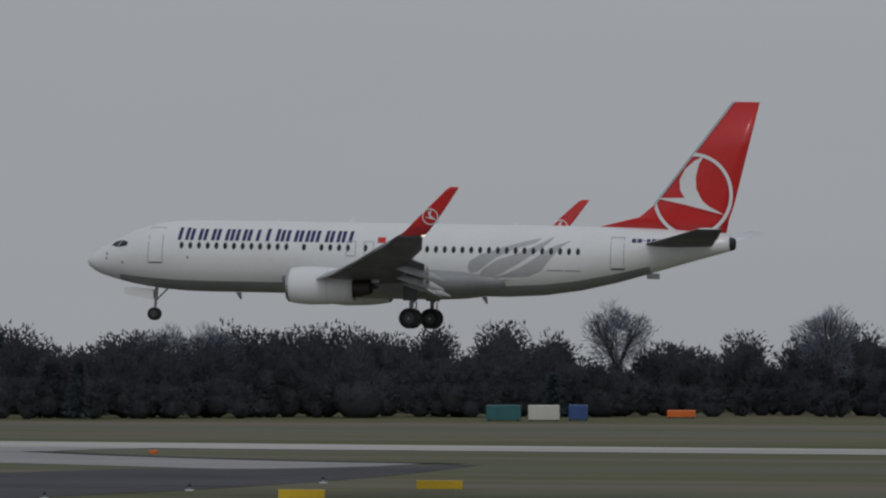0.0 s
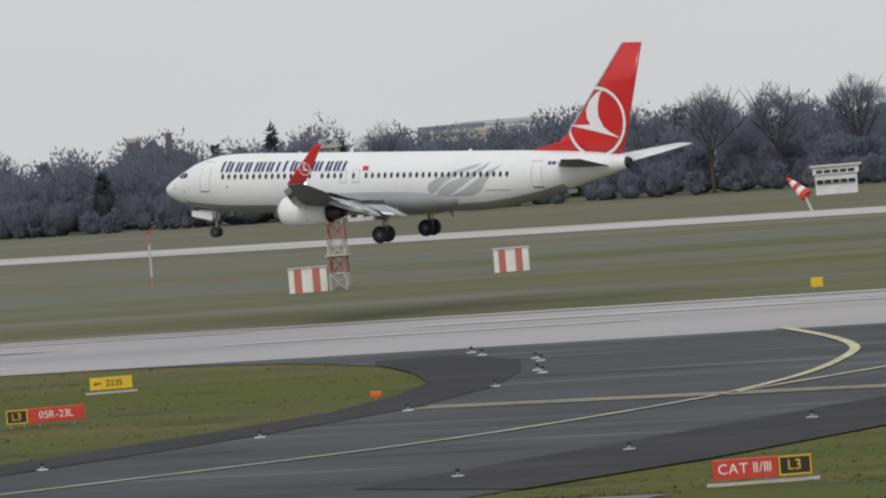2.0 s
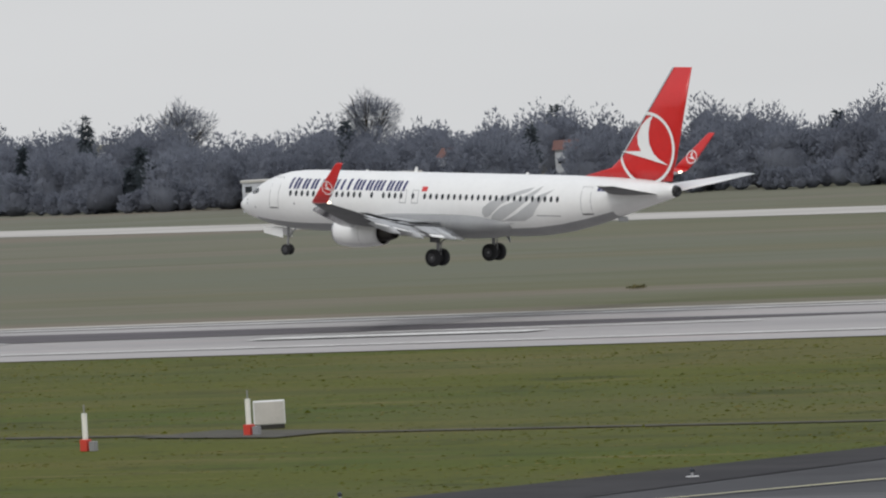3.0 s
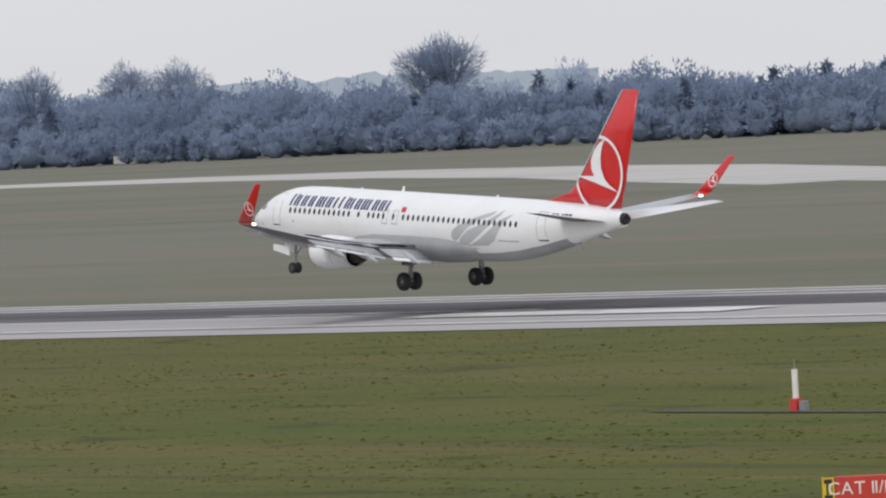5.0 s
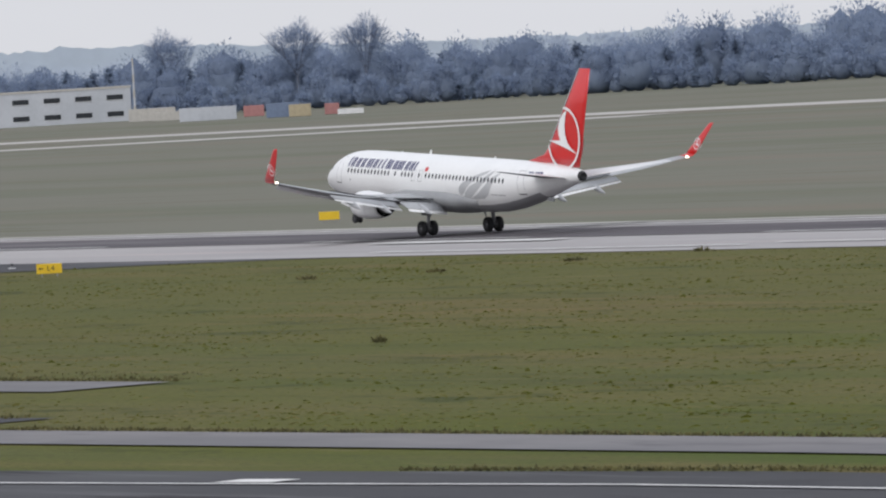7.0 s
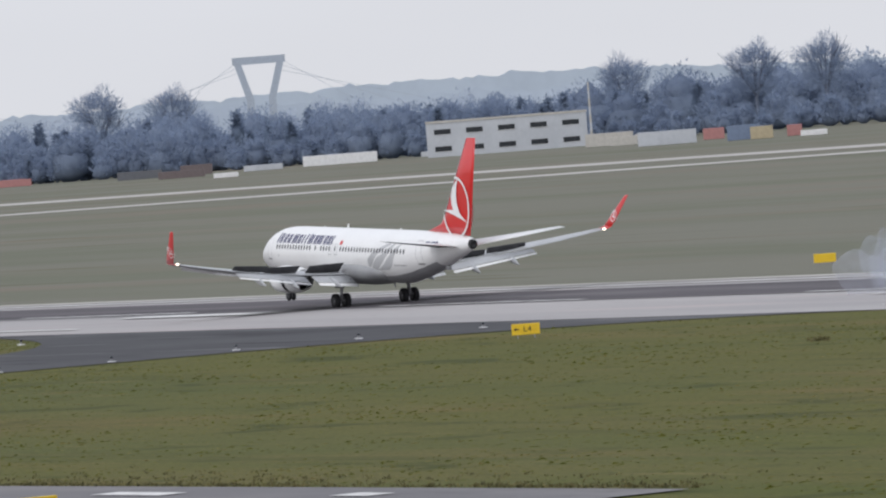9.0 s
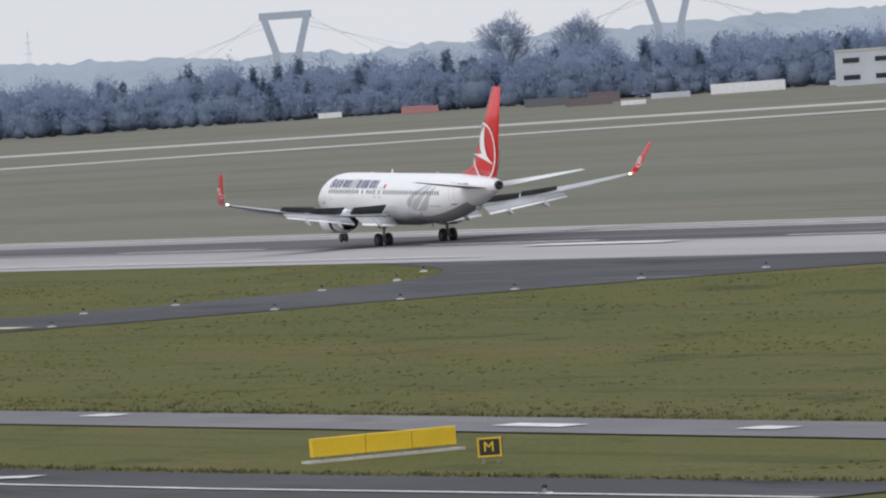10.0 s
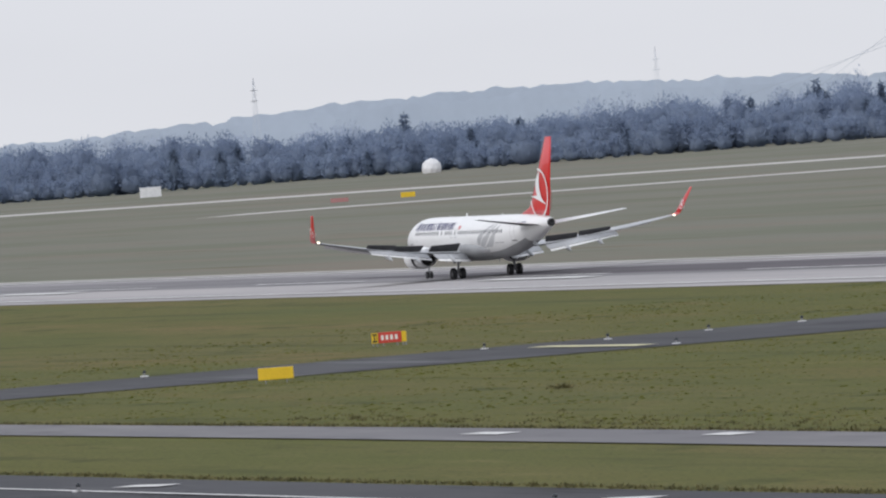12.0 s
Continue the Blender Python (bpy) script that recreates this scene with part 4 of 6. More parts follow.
        bm = lifting([(le, side * 17.85, z, te - le, 0.09), (le + 0.2, side * 18.12, z + 0.07, te - le - 0.03, 0.09), (le + 0.46, side * 18.28, z + 0.25, te - le - 0.06, 0.08)])
        part("wing_tip", bm, RED, wing, "red tip below the winglet", True)
        rings = []
        for x, y, zz, c, t in ((le + 0.43, 18.27, z + 0.22, te - le - 0.06, 0.08), (le + 0.95, 18.42, z + 0.75, 1.2, 0.07), (le + 1.85, 18.62, z + 1.6, 0.92, 0.05), (le + 2.75, 18.84, z + 2.45, 0.6, 0.03), (le + 2.98, 18.88, z + 2.6, 0.46, 0.02)):
            rings.append([(x + u, side * (y + w), zz) for u, w in airfoil(c, t)])
        wl_ = part("winglet", loft(rings), RED, wing, "red winglet with a small white ring", True)
        for face in (-1, 1):
            bm = bmesh.new()
            for k in range(24):
                a0, a1 = math.pi * k / 12, math.pi * (k + 1) / 12
                q = [(le + 1.84 + r * math.cos(a), side * (18.47 + 0.25 * r * math.sin(a)) + face * 0.085, z + 1.0 + r * math.sin(a)) for r, a in ((0.44, a0), (0.44, a1), (0.38, a1), (0.38, a0))]
                bm.faces.new([bm.verts.new(p) for p in q])
            q = [(le + 1.84 + a * 0.9, side * (18.47 + 0.24 * b) + face * 0.09, z + 1.0 + b * 0.87) for a, b in ((-0.36, -0.04), (-0.02, -0.02), (-0.14, 0.22), (0.12, 0.46), (0.02, 0.1), (0.4, -0.22))]
            bm.faces.new([bm.verts.new(p) for p in q])
            part("winglet_ring", bm, WHITE, wl_, "white ring and swept shape")
        lampm = part("tip_light", boxed(te - 0.12, te + 0.06, side * 17.8 - 0.1, side * 17.8 + 0.1, z - 0.04, z + 0.1, bevel=0.03), GLOW, wing, "lit tip light")
        # flaps lowered behind the trailing edge
        for y0, y1 in ((2.1, 5.3), (6.0, 12.4)):
            rings = []
            for y in (y0, y1):
                le, te, zz = wing_at(y)
                c = (te - le) * 0.20 + 0.12
                x0, z0 = le + (te - le) * 0.80, zz - 0.10
                ca, sa = math.cos(radians(19)), math.sin(radians(19))
                rings.append([(x0 + u * ca - w * -sa * 0, side * y, z0 - u * sa + w) for u, w in airfoil(c, c * 0.07)])
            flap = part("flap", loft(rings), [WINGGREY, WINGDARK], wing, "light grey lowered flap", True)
            # the flap's shaded side is coloured dark as well
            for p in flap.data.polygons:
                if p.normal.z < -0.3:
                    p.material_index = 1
            rings = []
            for y in (y0, y1):
                le, te, zz = wing_at(y)
                c = (te - le) * 0.20 + 0.12
                ca, sa = math.cos(radians(19)), math.sin(radians(19))
                x0, z0 = le + (te - le) * 0.80 + (c + 0.05) * ca, zz - 0.14 - (c + 0.03) * sa
                rings.append([(x0 + u * 0.86, side * y, z0 - u * 0.5 + w) for u, w in airfoil(c * 0.26, c * 0.03)])
            part("rear_flap", loft(rings), WHITE, flap, "pale rear flap segment", True)
        # flap track fairings
        for y in (3.9, 7.6, 10.6):
            le, te, zz = wing_at(y)
            rings = []
            for u, r in ((0.0, 0.02), (0.5, 0.16), (1.2, 0.2), (2.0, 0.17), (2.7, 0.03)):
                cx = te - 1.5 + u
                rings.append([(cx, side * y + 0.8 * r * math.cos(j * math.pi / 5), zz - 0.28 - 0.30 * max(0, u - 0.7) + r * 1.3 * math.sin(j * math.pi / 5)) for j in range(10)])
            part("flap_fairing", loft(rings), WINGGREY, wing, "grey flap track fairing", True)
        # spoilers lie on the wing's upper side behind hinges
        for y0, y1, lag in ((2.3, 5.3, 0), (6.3, 9.2, 0), (9.3, 12.2, 0)):
            (l0, t0, z0), (l1, t1, z1) = wing_at(y0), wing_at(y1)
            a, b = (l0 + (t0 - l0) * 0.66, side * y0, z0 + 0.17), (l1 + (t1 - l1) * 0.66, side * y1, z1 + 0.15)
            hinge = Vector(a)
            span = Vector(b) - hinge
            c0, c1 = (t0 - l0) * 0.11 + 0.2, (t1 - l1) * 0.11 + 0.2
            n = span.length
            bm = bmesh.new()
            vs = [bm.verts.new(p) for p in ((0, 0, 0), (0, n, 0), (c1, n, 0), (c0, 0, 0), (0, 0, 0.05), (0, n, 0.05), (c1, n, 0.025), (c0, 0, 0.025))]
            if side < 0:
                for v in vs:
                    v.co.y *= -1
            for q in ((3, 2, 1, 0), (4, 5, 6, 7), (0, 1, 5, 4), (1, 2, 6, 5), (2, 3, 7, 6), (3, 0, 4, 7)):
                bm.faces.new([vs[i] for i in q])
            bmesh.ops.recalc_face_normals(bm, faces=bm.faces)
            sp = part("spoiler", bm, SPOIL, wing, "dark grey spoiler panel")
            turn = math.degrees(math.atan2(-span.x, span.y)) if side > 0 else math.degrees(math.atan2(span.x, -span.y))
            roll = math.degrees(math.atan2(span.z, abs(span.y))) * side
            SPOILERS.append((sp, hinge, roll, turn))

        # engine below the wing
        ec = (-6.5, side * 4.85, 2.22)
        bm = turned([(0.55, 0.74), (0.12, 0.79), (0.0, 0.86), (0.05, 0.92), (0.4, 1.02), (1.2, 1.09), (2.2, 1.06), (2.35, 1.05)], ec, 32, flat_low=0.95)
        cowl = part("engine_cowl", bm, WHITE, plane, "white engine cowl", True)
        part("inlet_lip", turned([(0.30, 0.765), (0.10, 0.80), (-0.015, 0.865), (0.04, 0.925), (0.16, 0.965)], ec, 32, flat_low=0.95), METAL, cowl, "polished metal inlet lip", True)
        bm = bmesh.new()
        disc(bm, (ec[0] + 0.6, ec[1], ec[2]), (1, 0, 0), 0.76)
        part("fan", bm, DARK, cowl, "dark fan disc")
        part("inner_cowl", turned([(1.9, 0.92), (3.5, 0.84)], ec, 28, flat_low=0.95), DARK, cowl, "dark duct behind the sleeve")
        bm = turned([(2.36, 1.045), (2.9, 1.0), (3.4, 0.92), (3.75, 0.84), (3.73, 0.80), (3.2, 0.9)], (0, 0, 0), 32, flat_low=0.95)
        sleeve = part("reverser_sleeve", bm, WHITE, cowl, "white thrust reverser sleeve", True)
        SLEEVES.append((sleeve, ec))
        part("core_nozzle", turned([(3.3, 0.66), (4.0, 0.58), (4.6, 0.43), (4.7, 0.38), (4.0, 0.3)], ec, 24), HOT, cowl, "dark metal core nozzle", True)
        part("exhaust_plug", turned([(3.9, 0.3), (4.6, 0.22), (5.1, 0.03)], ec, 20), HOT, cowl, "dark metal exhaust plug", True)
        rings = []
        for x, zt, zb, w in ((-6.2, 3.15, 3.0, 0.05), (-4.8, 3.2, 2.6, 0.2), (-2.9, 3.05, 2.4, 0.22), (-1.4, 2.85, 2.45, 0.08)):
            rings.append([(x, ec[1] - w, zb), (x, ec[1] + w, zb), (x, ec[1] + w * 0.7, zt), (x, ec[1] - w * 0.7, zt)])
        part("pylon", loft(rings), WINGGREY, plane, "grey engine pylon")

    # undercarriage: each leg slides in its strut as the weight comes on
    for side in (-1, 1):
        leg = part("main_leg", tubed((0, side * 2.86, 0.57), (0.05, side * 2.72, 2.5), 0.11, 0.13), STRUT, plane, "grey main landing gear leg")
        for dy in (-0.44, 0.44):
            wheel(leg, "main_tyre", (0.0, side * 2.86 + dy, 0.57), 0.57, 0.40, "black main tyre")
        part("axle", tubed((0, side * 2.86 - 0.6, 0.57), (0, side * 2.86 + 0.6, 0.57), 0.07), STRUT, leg)
        bm = bmesh.new()
        tube(bm, (0.02, side * 2.8, 1.35), (0.9, side * 2.3, 2.3), 0.05)
        tube(bm, (0.28, side * 2.86, 0.75), (0.30, side * 2.82, 1.5), 0.04)
        part("drag_brace", bm, STRUT, leg)
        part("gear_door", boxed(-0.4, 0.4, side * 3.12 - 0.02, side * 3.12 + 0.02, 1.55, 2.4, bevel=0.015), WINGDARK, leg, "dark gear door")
        LEGS.append(leg)
    nose = part("nose_leg", tubed((-15.25, 0, 0.36), (-15.1, 0, 2.3), 0.075, 0.1), STRUT, plane, "grey nose landing gear leg")
    for dy in (-0.2, 0.2):
        wheel(nose, "nose_tyre", (-15.25, dy, 0.36), 0.36, 0.2, "black nose tyre")
    bm = bmesh.new()
    tube(bm, (-15.2, 0, 1.1), (-14.3, 0, 2.0), 0.045)
    part("nose_brace", bm, STRUT, nose)
    for side in (-1, 1):
        bm = loft([[(-16.9, side * 0.42, 1.62), (-16.9, side * 0.46, 1.62), (-16.9, side * 0.46, 2.0), (-16.9, side * 0.42, 2.0)], [(-15.25, side * 0.42, 1.32), (-15.25, side * 0.46, 1.32), (-15.25, side * 0.46, 1.9), (-15.25, side * 0.42, 1.9)]])
        part("nose_gear_door", bm, WHITE, plane, "white nose gear door")
    LEGS.append(nose)

    # aerials and small fittings
    for x, z0, dz in ((-4.3, 5.72, 0.42), (5.0, 5.72, 0.22), (-8.5, 5.72, 0.18), (9.0, 5.66, 0.16)):
        bm = loft([[(x, -0.03, z0 - 0.05), (x + 0.35, -0.02, z0 - 0.05), (x + 0.35, 0.02, z0 - 0.05), (x, 0.03, z0 - 0.05)], [(x + 0.22, -0.01, z0 + dz), (x + 0.4, -0.01, z0 + dz), (x + 0.4, 0.01, z0 + dz), (x + 0.22, 0.01, z0 + dz)]])
        part("aerial", bm, WHITE, plane, "white blade aerial")
    for x in (-10.6, 3.4):
        bm = loft([[(x, -0.03, 1.8), (x + 0.3, -0.03, 1.8), (x + 0.3, 0.03, 1.8), (x, 0.03, 1.8)], [(x + 0.25, -0.01, 1.42), (x + 0.36, -0.01, 1.42), (x + 0.36, 0.01, 1.42), (x + 0.25, 0.01, 1.42)]])
        part("aerial", bm, BELLY, plane, "grey blade aerial")
    part("tail_skid", boxed(12.7, 13.4, -0.1, 0.1, 2.95, 3.25, bevel=0.04), WINGGREY, plane)
    return plane


GLOW = bpy.data.materials.new("lit_lamp")
GLOW.use_nodes = True
GLOW.node_tree.nodes["Principled BSDF"].inputs["Emission Color"].default_value = (1, 0.85, 0.65, 1)
GLOW.node_tree.nodes["Principled BSDF"].inputs["Emission Strength"].default_value = 3.0
SPOILERS, SLEEVES, LEGS, WINGS = [], [], [], []
AIRLINER = aircraft()


# ---- signs and lights beside the paved surfaces ----
VIEW = Vector((-20, -20, 0))


def glyph(ch, size, mat):
    cu = bpy.data.curves.new("text", "FONT")
    cu.body, cu.size, cu.extrude, cu.align_y = ch, size, 0.01, "CENTER"
    tmp = new("text", cu)
    bpy.context.view_layer.update()
    me = bpy.data.meshes.new_from_object(tmp.evaluated_get(bpy.context.evaluated_depsgraph_get()))
    bpy.data.objects.remove(tmp)
    me.materials.clear()
    me.materials.append(mat)
    xs = [v.co.x for v in me.vertices]
    return me, min(xs, default=0), max(xs, default=size * 0.3)


def spelled(text, size, mat, parent, m):
    """A line of lettering centred at m, each character a part."""
    made, x = [], 0.0
    for ch in text:
        if ch == " ":
            x += size * 0.3
            continue
        me, lo, hi = glyph(ch, size, mat)
        made.append((me, x - lo))
        x += hi - lo + size * 0.09
    for me, at_x in made:
        ob = new("character", me)
        ob.parent = parent
        ob.matrix_basis = m @ pose(at_x - x / 2, 0, 0)


def sign(cx, cy, width, height, segments, label, turn=None, panels=1, slab=True, lift=0.22):
    """A ground sign that faces the terrace; segments: (share, face, text, ink), from its left to its right."""
    d = Vector((cx, cy, 0)) - VIEW
    rz = math.degrees(math.atan2(-d.x, d.y)) if turn is None else turn
    s = thing("taxiway_sign", pose(cx, cy, 0, 0, 0, rz), label, "sign", "airfield signs")
    x = -width / 2
    for share, face, text, ink in segments:
        w = width * share
        p = part("panel", boxed(x + 0.01, x + w - 0.01, -0.14, 0.14, lift, lift + height, bevel=0.02), face, s)
        if face is BLACK:
            for r in ((x + 0.01, x + w - 0.01, lift + height - 0.07, lift + height - 0.01), (x + 0.01, x + w - 0.01, lift + 0.01, lift + 0.07), (x + 0.02, x + 0.08, lift, lift + height), (x + w - 0.08, x + w - 0.02, lift, lift + height)):
                part("border", boxed(r[0], r[1], -0.155, -0.142, r[2], r[3]), YELLOW, p)
        if text == "|":
            n = max(2, int(w / 0.35))
            for k in range(n):
                part("bar", boxed(x + w * (0.12 + 0.8 * k / n), x + w * (0.12 + 0.8 * k / n) + 0.45 * w / n, -0.152, -0.142, lift + height * 0.28, lift + height * 0.74), ink, p)
        elif text:
            arrow = text[0] == "<"
            t = text[1:] if arrow else text
            spelled(t, height * 0.72, ink, p, pose(x + w * (0.58 if arrow else 0.5), -0.15, lift + height * 0.5, 90))
            if arrow:
                bm = bmesh.new()
                box(bm, x + w * 0.14, x + w * 0.27, -0.152, -0.142, lift + height * 0.46, lift + height * 0.56)
                vs = [bm.verts.new((x + w * a, -0.152, lift + height * b)) for a, b in ((0.08, 0.51), (0.16, 0.36), (0.16, 0.66))]
                bm.faces.new(vs)
                part("arrow", bm, ink, p)
        for lx in (x + 0.2 * w, x + 0.8 * w):
            part("foot", boxed(lx - 0.04, lx + 0.04, -0.05, 0.05, 0, lift), STRUT, s)
        x += w
    if slab:
        part("base_slab", boxed(-width / 2 - 0.25, width / 2 + 0.25, -0.35, 0.35, 0.0, 0.09), SLAB, s, "pale concrete slab")
    return s


def signs():
    sign(-118.5, 188.5, 3.75, 0.76, [(0.66, SIGNRED, "CAT II/III", LETTER), (0.34, BLACK, "L3", YELLOW)], "red and black lit taxiway holding sign on a slab")
    sign(-116, 220.5, 4.3, 0.78, [(0.54, YELLOW, "", None), (0.46, YELLOW, "", None)], "plain yellow double sign back on a pale slab")
    sign(-197.3, 260.3, 4.0, 0.72, [(0.28, BLACK, "L3", YELLOW), (0.72, SIGNRED, "05R-23L", LETTER)], "black and red runway designation sign on grass", slab=False)
    sign(-213.8, 292.3, 2.35, 0.66, [(1.0, YELLOW, "<2235", BLACK)], "yellow distance sign with black arrow and numbers")
    sign(-164, 401, 2.1, 0.55, [(0.4, BLACK, "|", YELLOW), (0.6, YELLOW, "|", BLACK)], "black and yellow taxiway sign", slab=False)
    sign(-158.2, 410, 2.6, 0.5, [(1.0, YELLOW, "", None)], "plain yellow sign back", slab=False)
    sign(-110.5, 383, 2.6, 0.5, [(1.0, YELLOW, "", None)], "plain yellow sign back", slab=False)
    sign(-108, 405.5, 2.7, 0.5, [(1.0, YELLOW, "", None)], "plain yellow sign back on grass", slab=False)
    sign(-96, 304, 0.5, 0.7, [(1.0, YELLOW, "", None)], "narrow yellow marker on a pale slab")
    sign(-214.5, 378, 0.8, 0.6, [(1.0, YELLOW, "", None)], "small yellow marker box on grass", slab=False)
    sign(-209.5, 193, 2.15, 0.8, [(0.2, BLACK, "|", YELLOW), (0.8, SIGNRED, "CAT II/III", LETTER)], "red holding sign with black end panel")
    sign(-503.2, 302.4, 1.75, 0.68, [(1.0, YELLOW, "<L4", BLACK)], "yellow exit sign with black letters", slab=False)
    sign(-352.7, 191.2, 5.9, 0.68, [(0.37, YELLOW, "", None), (0.32, YELLOW, "", None), (0.31, YELLOW, "", None)], "long plain yellow three-panel sign on grass", turn=89)
    sign(-341.6, 190, 0.9, 0.72, [(1.0, BLACK, "M", YELLOW)], "small black sign with yellow letter", slab=False)
    sign(-587, 260, 2.35, 0.7, [(0.2, BLACK, "|", YELLOW), (0.66, SIGNRED, "|", LETTER), (0.14, YELLOW, "", None)], "black and red runway sign on grass", slab=False)
    sign(-531, 230.6, 2.1, 0.7, [(1.0, YELLOW, "", None)], "plain yellow sign back on grass", slab=False)
    sign(-604, 388, 1.75, 0.7, [(1.0, YELLOW, "", None)], "plain yellow sign beyond the runway", slab=False)
    sign(*(-1719, 714), 3.2, 1.1, [(1.0, YELLOW, "", None)], "distant plain yellow sign on grass", slab=False)
    sign(*(-1730, 702), 4.0, 0.9, [(1.0, RUST, "", None)], "distant faded red sign on grass", slab=False)


def taxi_lights():
    first = thing("taxiway_light", pose(-139, 201, 0.0), "small white elevated edge light on a plate", "light", "taxiway lights")
    part("plate", tubed((0, 0, 0), (0, 0, 0.09), 0.27, seg=12), LAMPW, first)
    part("stem", tubed((0, 0, 0.05), (0, 0, 0.26), 0.06, seg=8), STRUT, first)
    bm = bmesh.new()
    bmesh.ops.create_icosphere(bm, subdivisions=1, radius=0.12, matrix=Matrix.Translation((0, 0, 0.31)))
    part("lens", bm, PANE, first, "dark blue glass lens")
    spots = [(-138, 213.5), (-138, 230), (-139, 248), (-140, 267), (-141, 285.5), (-142.5, 295), (-142, 304), (-140, 312), (-136.5, 320), (-172, 221), (-171, 238), (-173, 255), (-179, 274),
             (-185, 289), (-193, 303), (-204, 315), (-175.5, 204.5), (-185, 194), (-201, 311), (-191, 300), (-183, 286), (-531, 306), (-531, 297), (-531, 288), (-529.6, 314.5), (-532, 271.8), (-536, 258.5), (-531, 280),
             (-559.6, 255.6), (-566, 235), (-557, 263), (-557, 270), (-558, 277), (-563, 290), (-572, 300), (-588, 310), (-364, 178), (-320, 181), (-411, 176), (-161.5, 378), (-157, 389.4), (-150, 412), (-146, 425), (-126, 385), (-123, 405), (-120, 425)]
    for x, y in spots:
        copy_thing(first, pose(x, y, 0.0))
    for x, y in ((-150, 494), (-181.4, 266.2)):
        o = thing("guard_light", pose(x, y, 0), "small orange guard light on a stub", "light")
        part("stub", tubed((0, 0, 0), (0, 0, 0.25), 0.08), STRUT, o)
        part("head", boxed(-0.3, 0.3, -0.12, 0.12, 0.22, 0.52, bevel=0.05), ORANGE, o, "orange lamp head")
    o = thing("marker_post", pose(-137, 253, 0), "short red and white marker post on a slab", "post")
    part("slab", boxed(-0.4, 0.4, -0.3, 0.3, 0, 0.08), SLAB, o)
    for k in range(3):
        part("band", tubed((0, 0, 0.08 + 0.2 * k), (0, 0, 0.28 + 0.2 * k), 0.16), SIGNRED if k % 2 == 0 else LETTER, o)


def field_equipment():
    # red and white striped shelters
    for x, y, w, h in ((-281.5, 456, 2.7, 1.75), (-289, 438, 2.9, 1.8)):
        d = Vector((x, y, 0)) - VIEW
        s = thing("equipment_shelter", pose(x, y, 0, 0, 0, math.degrees(math.atan2(-d.x, d.y))), "red and white striped equipment shelter on grass", "shelter", "striped shelters")
        part("body", boxed(-w / 2, w / 2, -1, 1, 0, h, bevel=0.04), LETTER, s, "white panel walls")
        for k in (0.14, 0.62):
            part("stripe", boxed(-w / 2 + w * k, -w / 2 + w * (k + 0.2), -1.02, 1.02, 0.03, h + 0.015), STRIPE, s, "faded red stripe")
        part("roof", boxed(-w / 2 - 0.06, w / 2 + 0.06, -1.06, 1.06, h + 0.02, h + 0.1), SLAB, s)
    # lattice mast
    m = thing("lattice_mast", pose(-286.5, 438.5, 0, 0, 0, 20), "red and white steel lattice mast", "mast")
    z, n = 0.0, 9
    hgt, half = 11.4, 0.62
    for k in range(n):
        z0, z1 = hgt * k / n, hgt * (k + 1) / n
        paint = MASTW if k % 2 == 0 else MASTRED
        q = [(-half, -half), (half, -half), (half, half), (-half, half)]
        for i in range(4):
            (ax, ay), (bx, by) = q[i], q[(i + 1) % 4]
            part("leg", tubed((ax, ay, z0), (ax, ay, z1), 0.07, seg=5), paint, m)
            part("brace", tubed((ax, ay, z0), (bx, by, z1), 0.045, seg=4), paint, m)
            part("brace", tubed((bx, by, z0), (ax, ay, z1), 0.045, seg=4), paint, m)
            part("girt", tubed((ax, ay, z1), (bx, by, z1), 0.05, seg=4), paint, m)
    for zp in (2.6, 5.4, 8.4, 10.8):
        part("platform", boxed(-0.85, 0.85, -0.85, 0.85, zp, zp + 0.12), SLAB, m)
    for dx in (-0.5, 0.5):
        part("lightning_rod", tubed((dx, 0, hgt), (dx, 0, hgt + 1.0), 0.03), STRUT, m)
    # slender poles
    for x, y, h in ((-223, 442, 5.3), (-327, 476, 4.4), (-252, 470, 4.5)):
        p = thing("marker_pole", pose(x, y, 0), "slender red and white pole on grass", "pole", "marker poles")
        for k in range(5):
            part("band", tubed((0, 0, h * k / 5), (0, 0, h * (k + 1) / 5), 0.1), MASTRED if k in (0, 4) else MASTW, p)
        part("lamp", tubed((0, 0, h), (0, 0, h + 0.25), 0.17), SIGNRED, p)
    # wind sock on its pole
    w = thing("windsock", pose(-316, 571, 0), "red and white windsock on a tilted pole", "windsock")
    part("pole", tubed((0.9, 0, 0), (-0.1, 0, 2.2), 0.12), SLAB, w)
    for k in range(5):
        part("band", tubed((0.4 - 0.36 * k, 0, 1.5 + 0.34 * k), (0.04 - 0.36 * k, 0, 1.84 + 0.34 * k), 0.62 - 0.09 * k, 0.53 - 0.09 * k, 12), SIGNRED if k % 2 == 0 else LETTER, w)
    # white posts with red feet
    for x, y in ((-228, 230.5), (-225.5, 239.5), (-263, 243)):
        p = thing("monitor_post", pose(x, y, 0), "white aerial post with a red foot", "post", "monitor posts")
        part("foot", boxed(-0.2, 0.2, -0.2, 0.2, 0.0, 0.55, bevel=0.03), SIGNRED, p, "red foot")
        part("tube", tubed((0, 0, 0.5), (0, 0, 1.75), 0.13), LETTER, p)
        part("tip", tubed((0, 0, 1.7), (0, 0, 2.15), 0.03), STRUT, p)
        part("junction_box", boxed(0.3, 0.6, -0.15, 0.15, 0, 0.45, bevel=0.02), STRUT, p)
    c = thing("equipment_cabinet", pose(-228.6, 245, 0, 0, 0, 40), "pale grey equipment cabinet on dark feet", "cabinet")
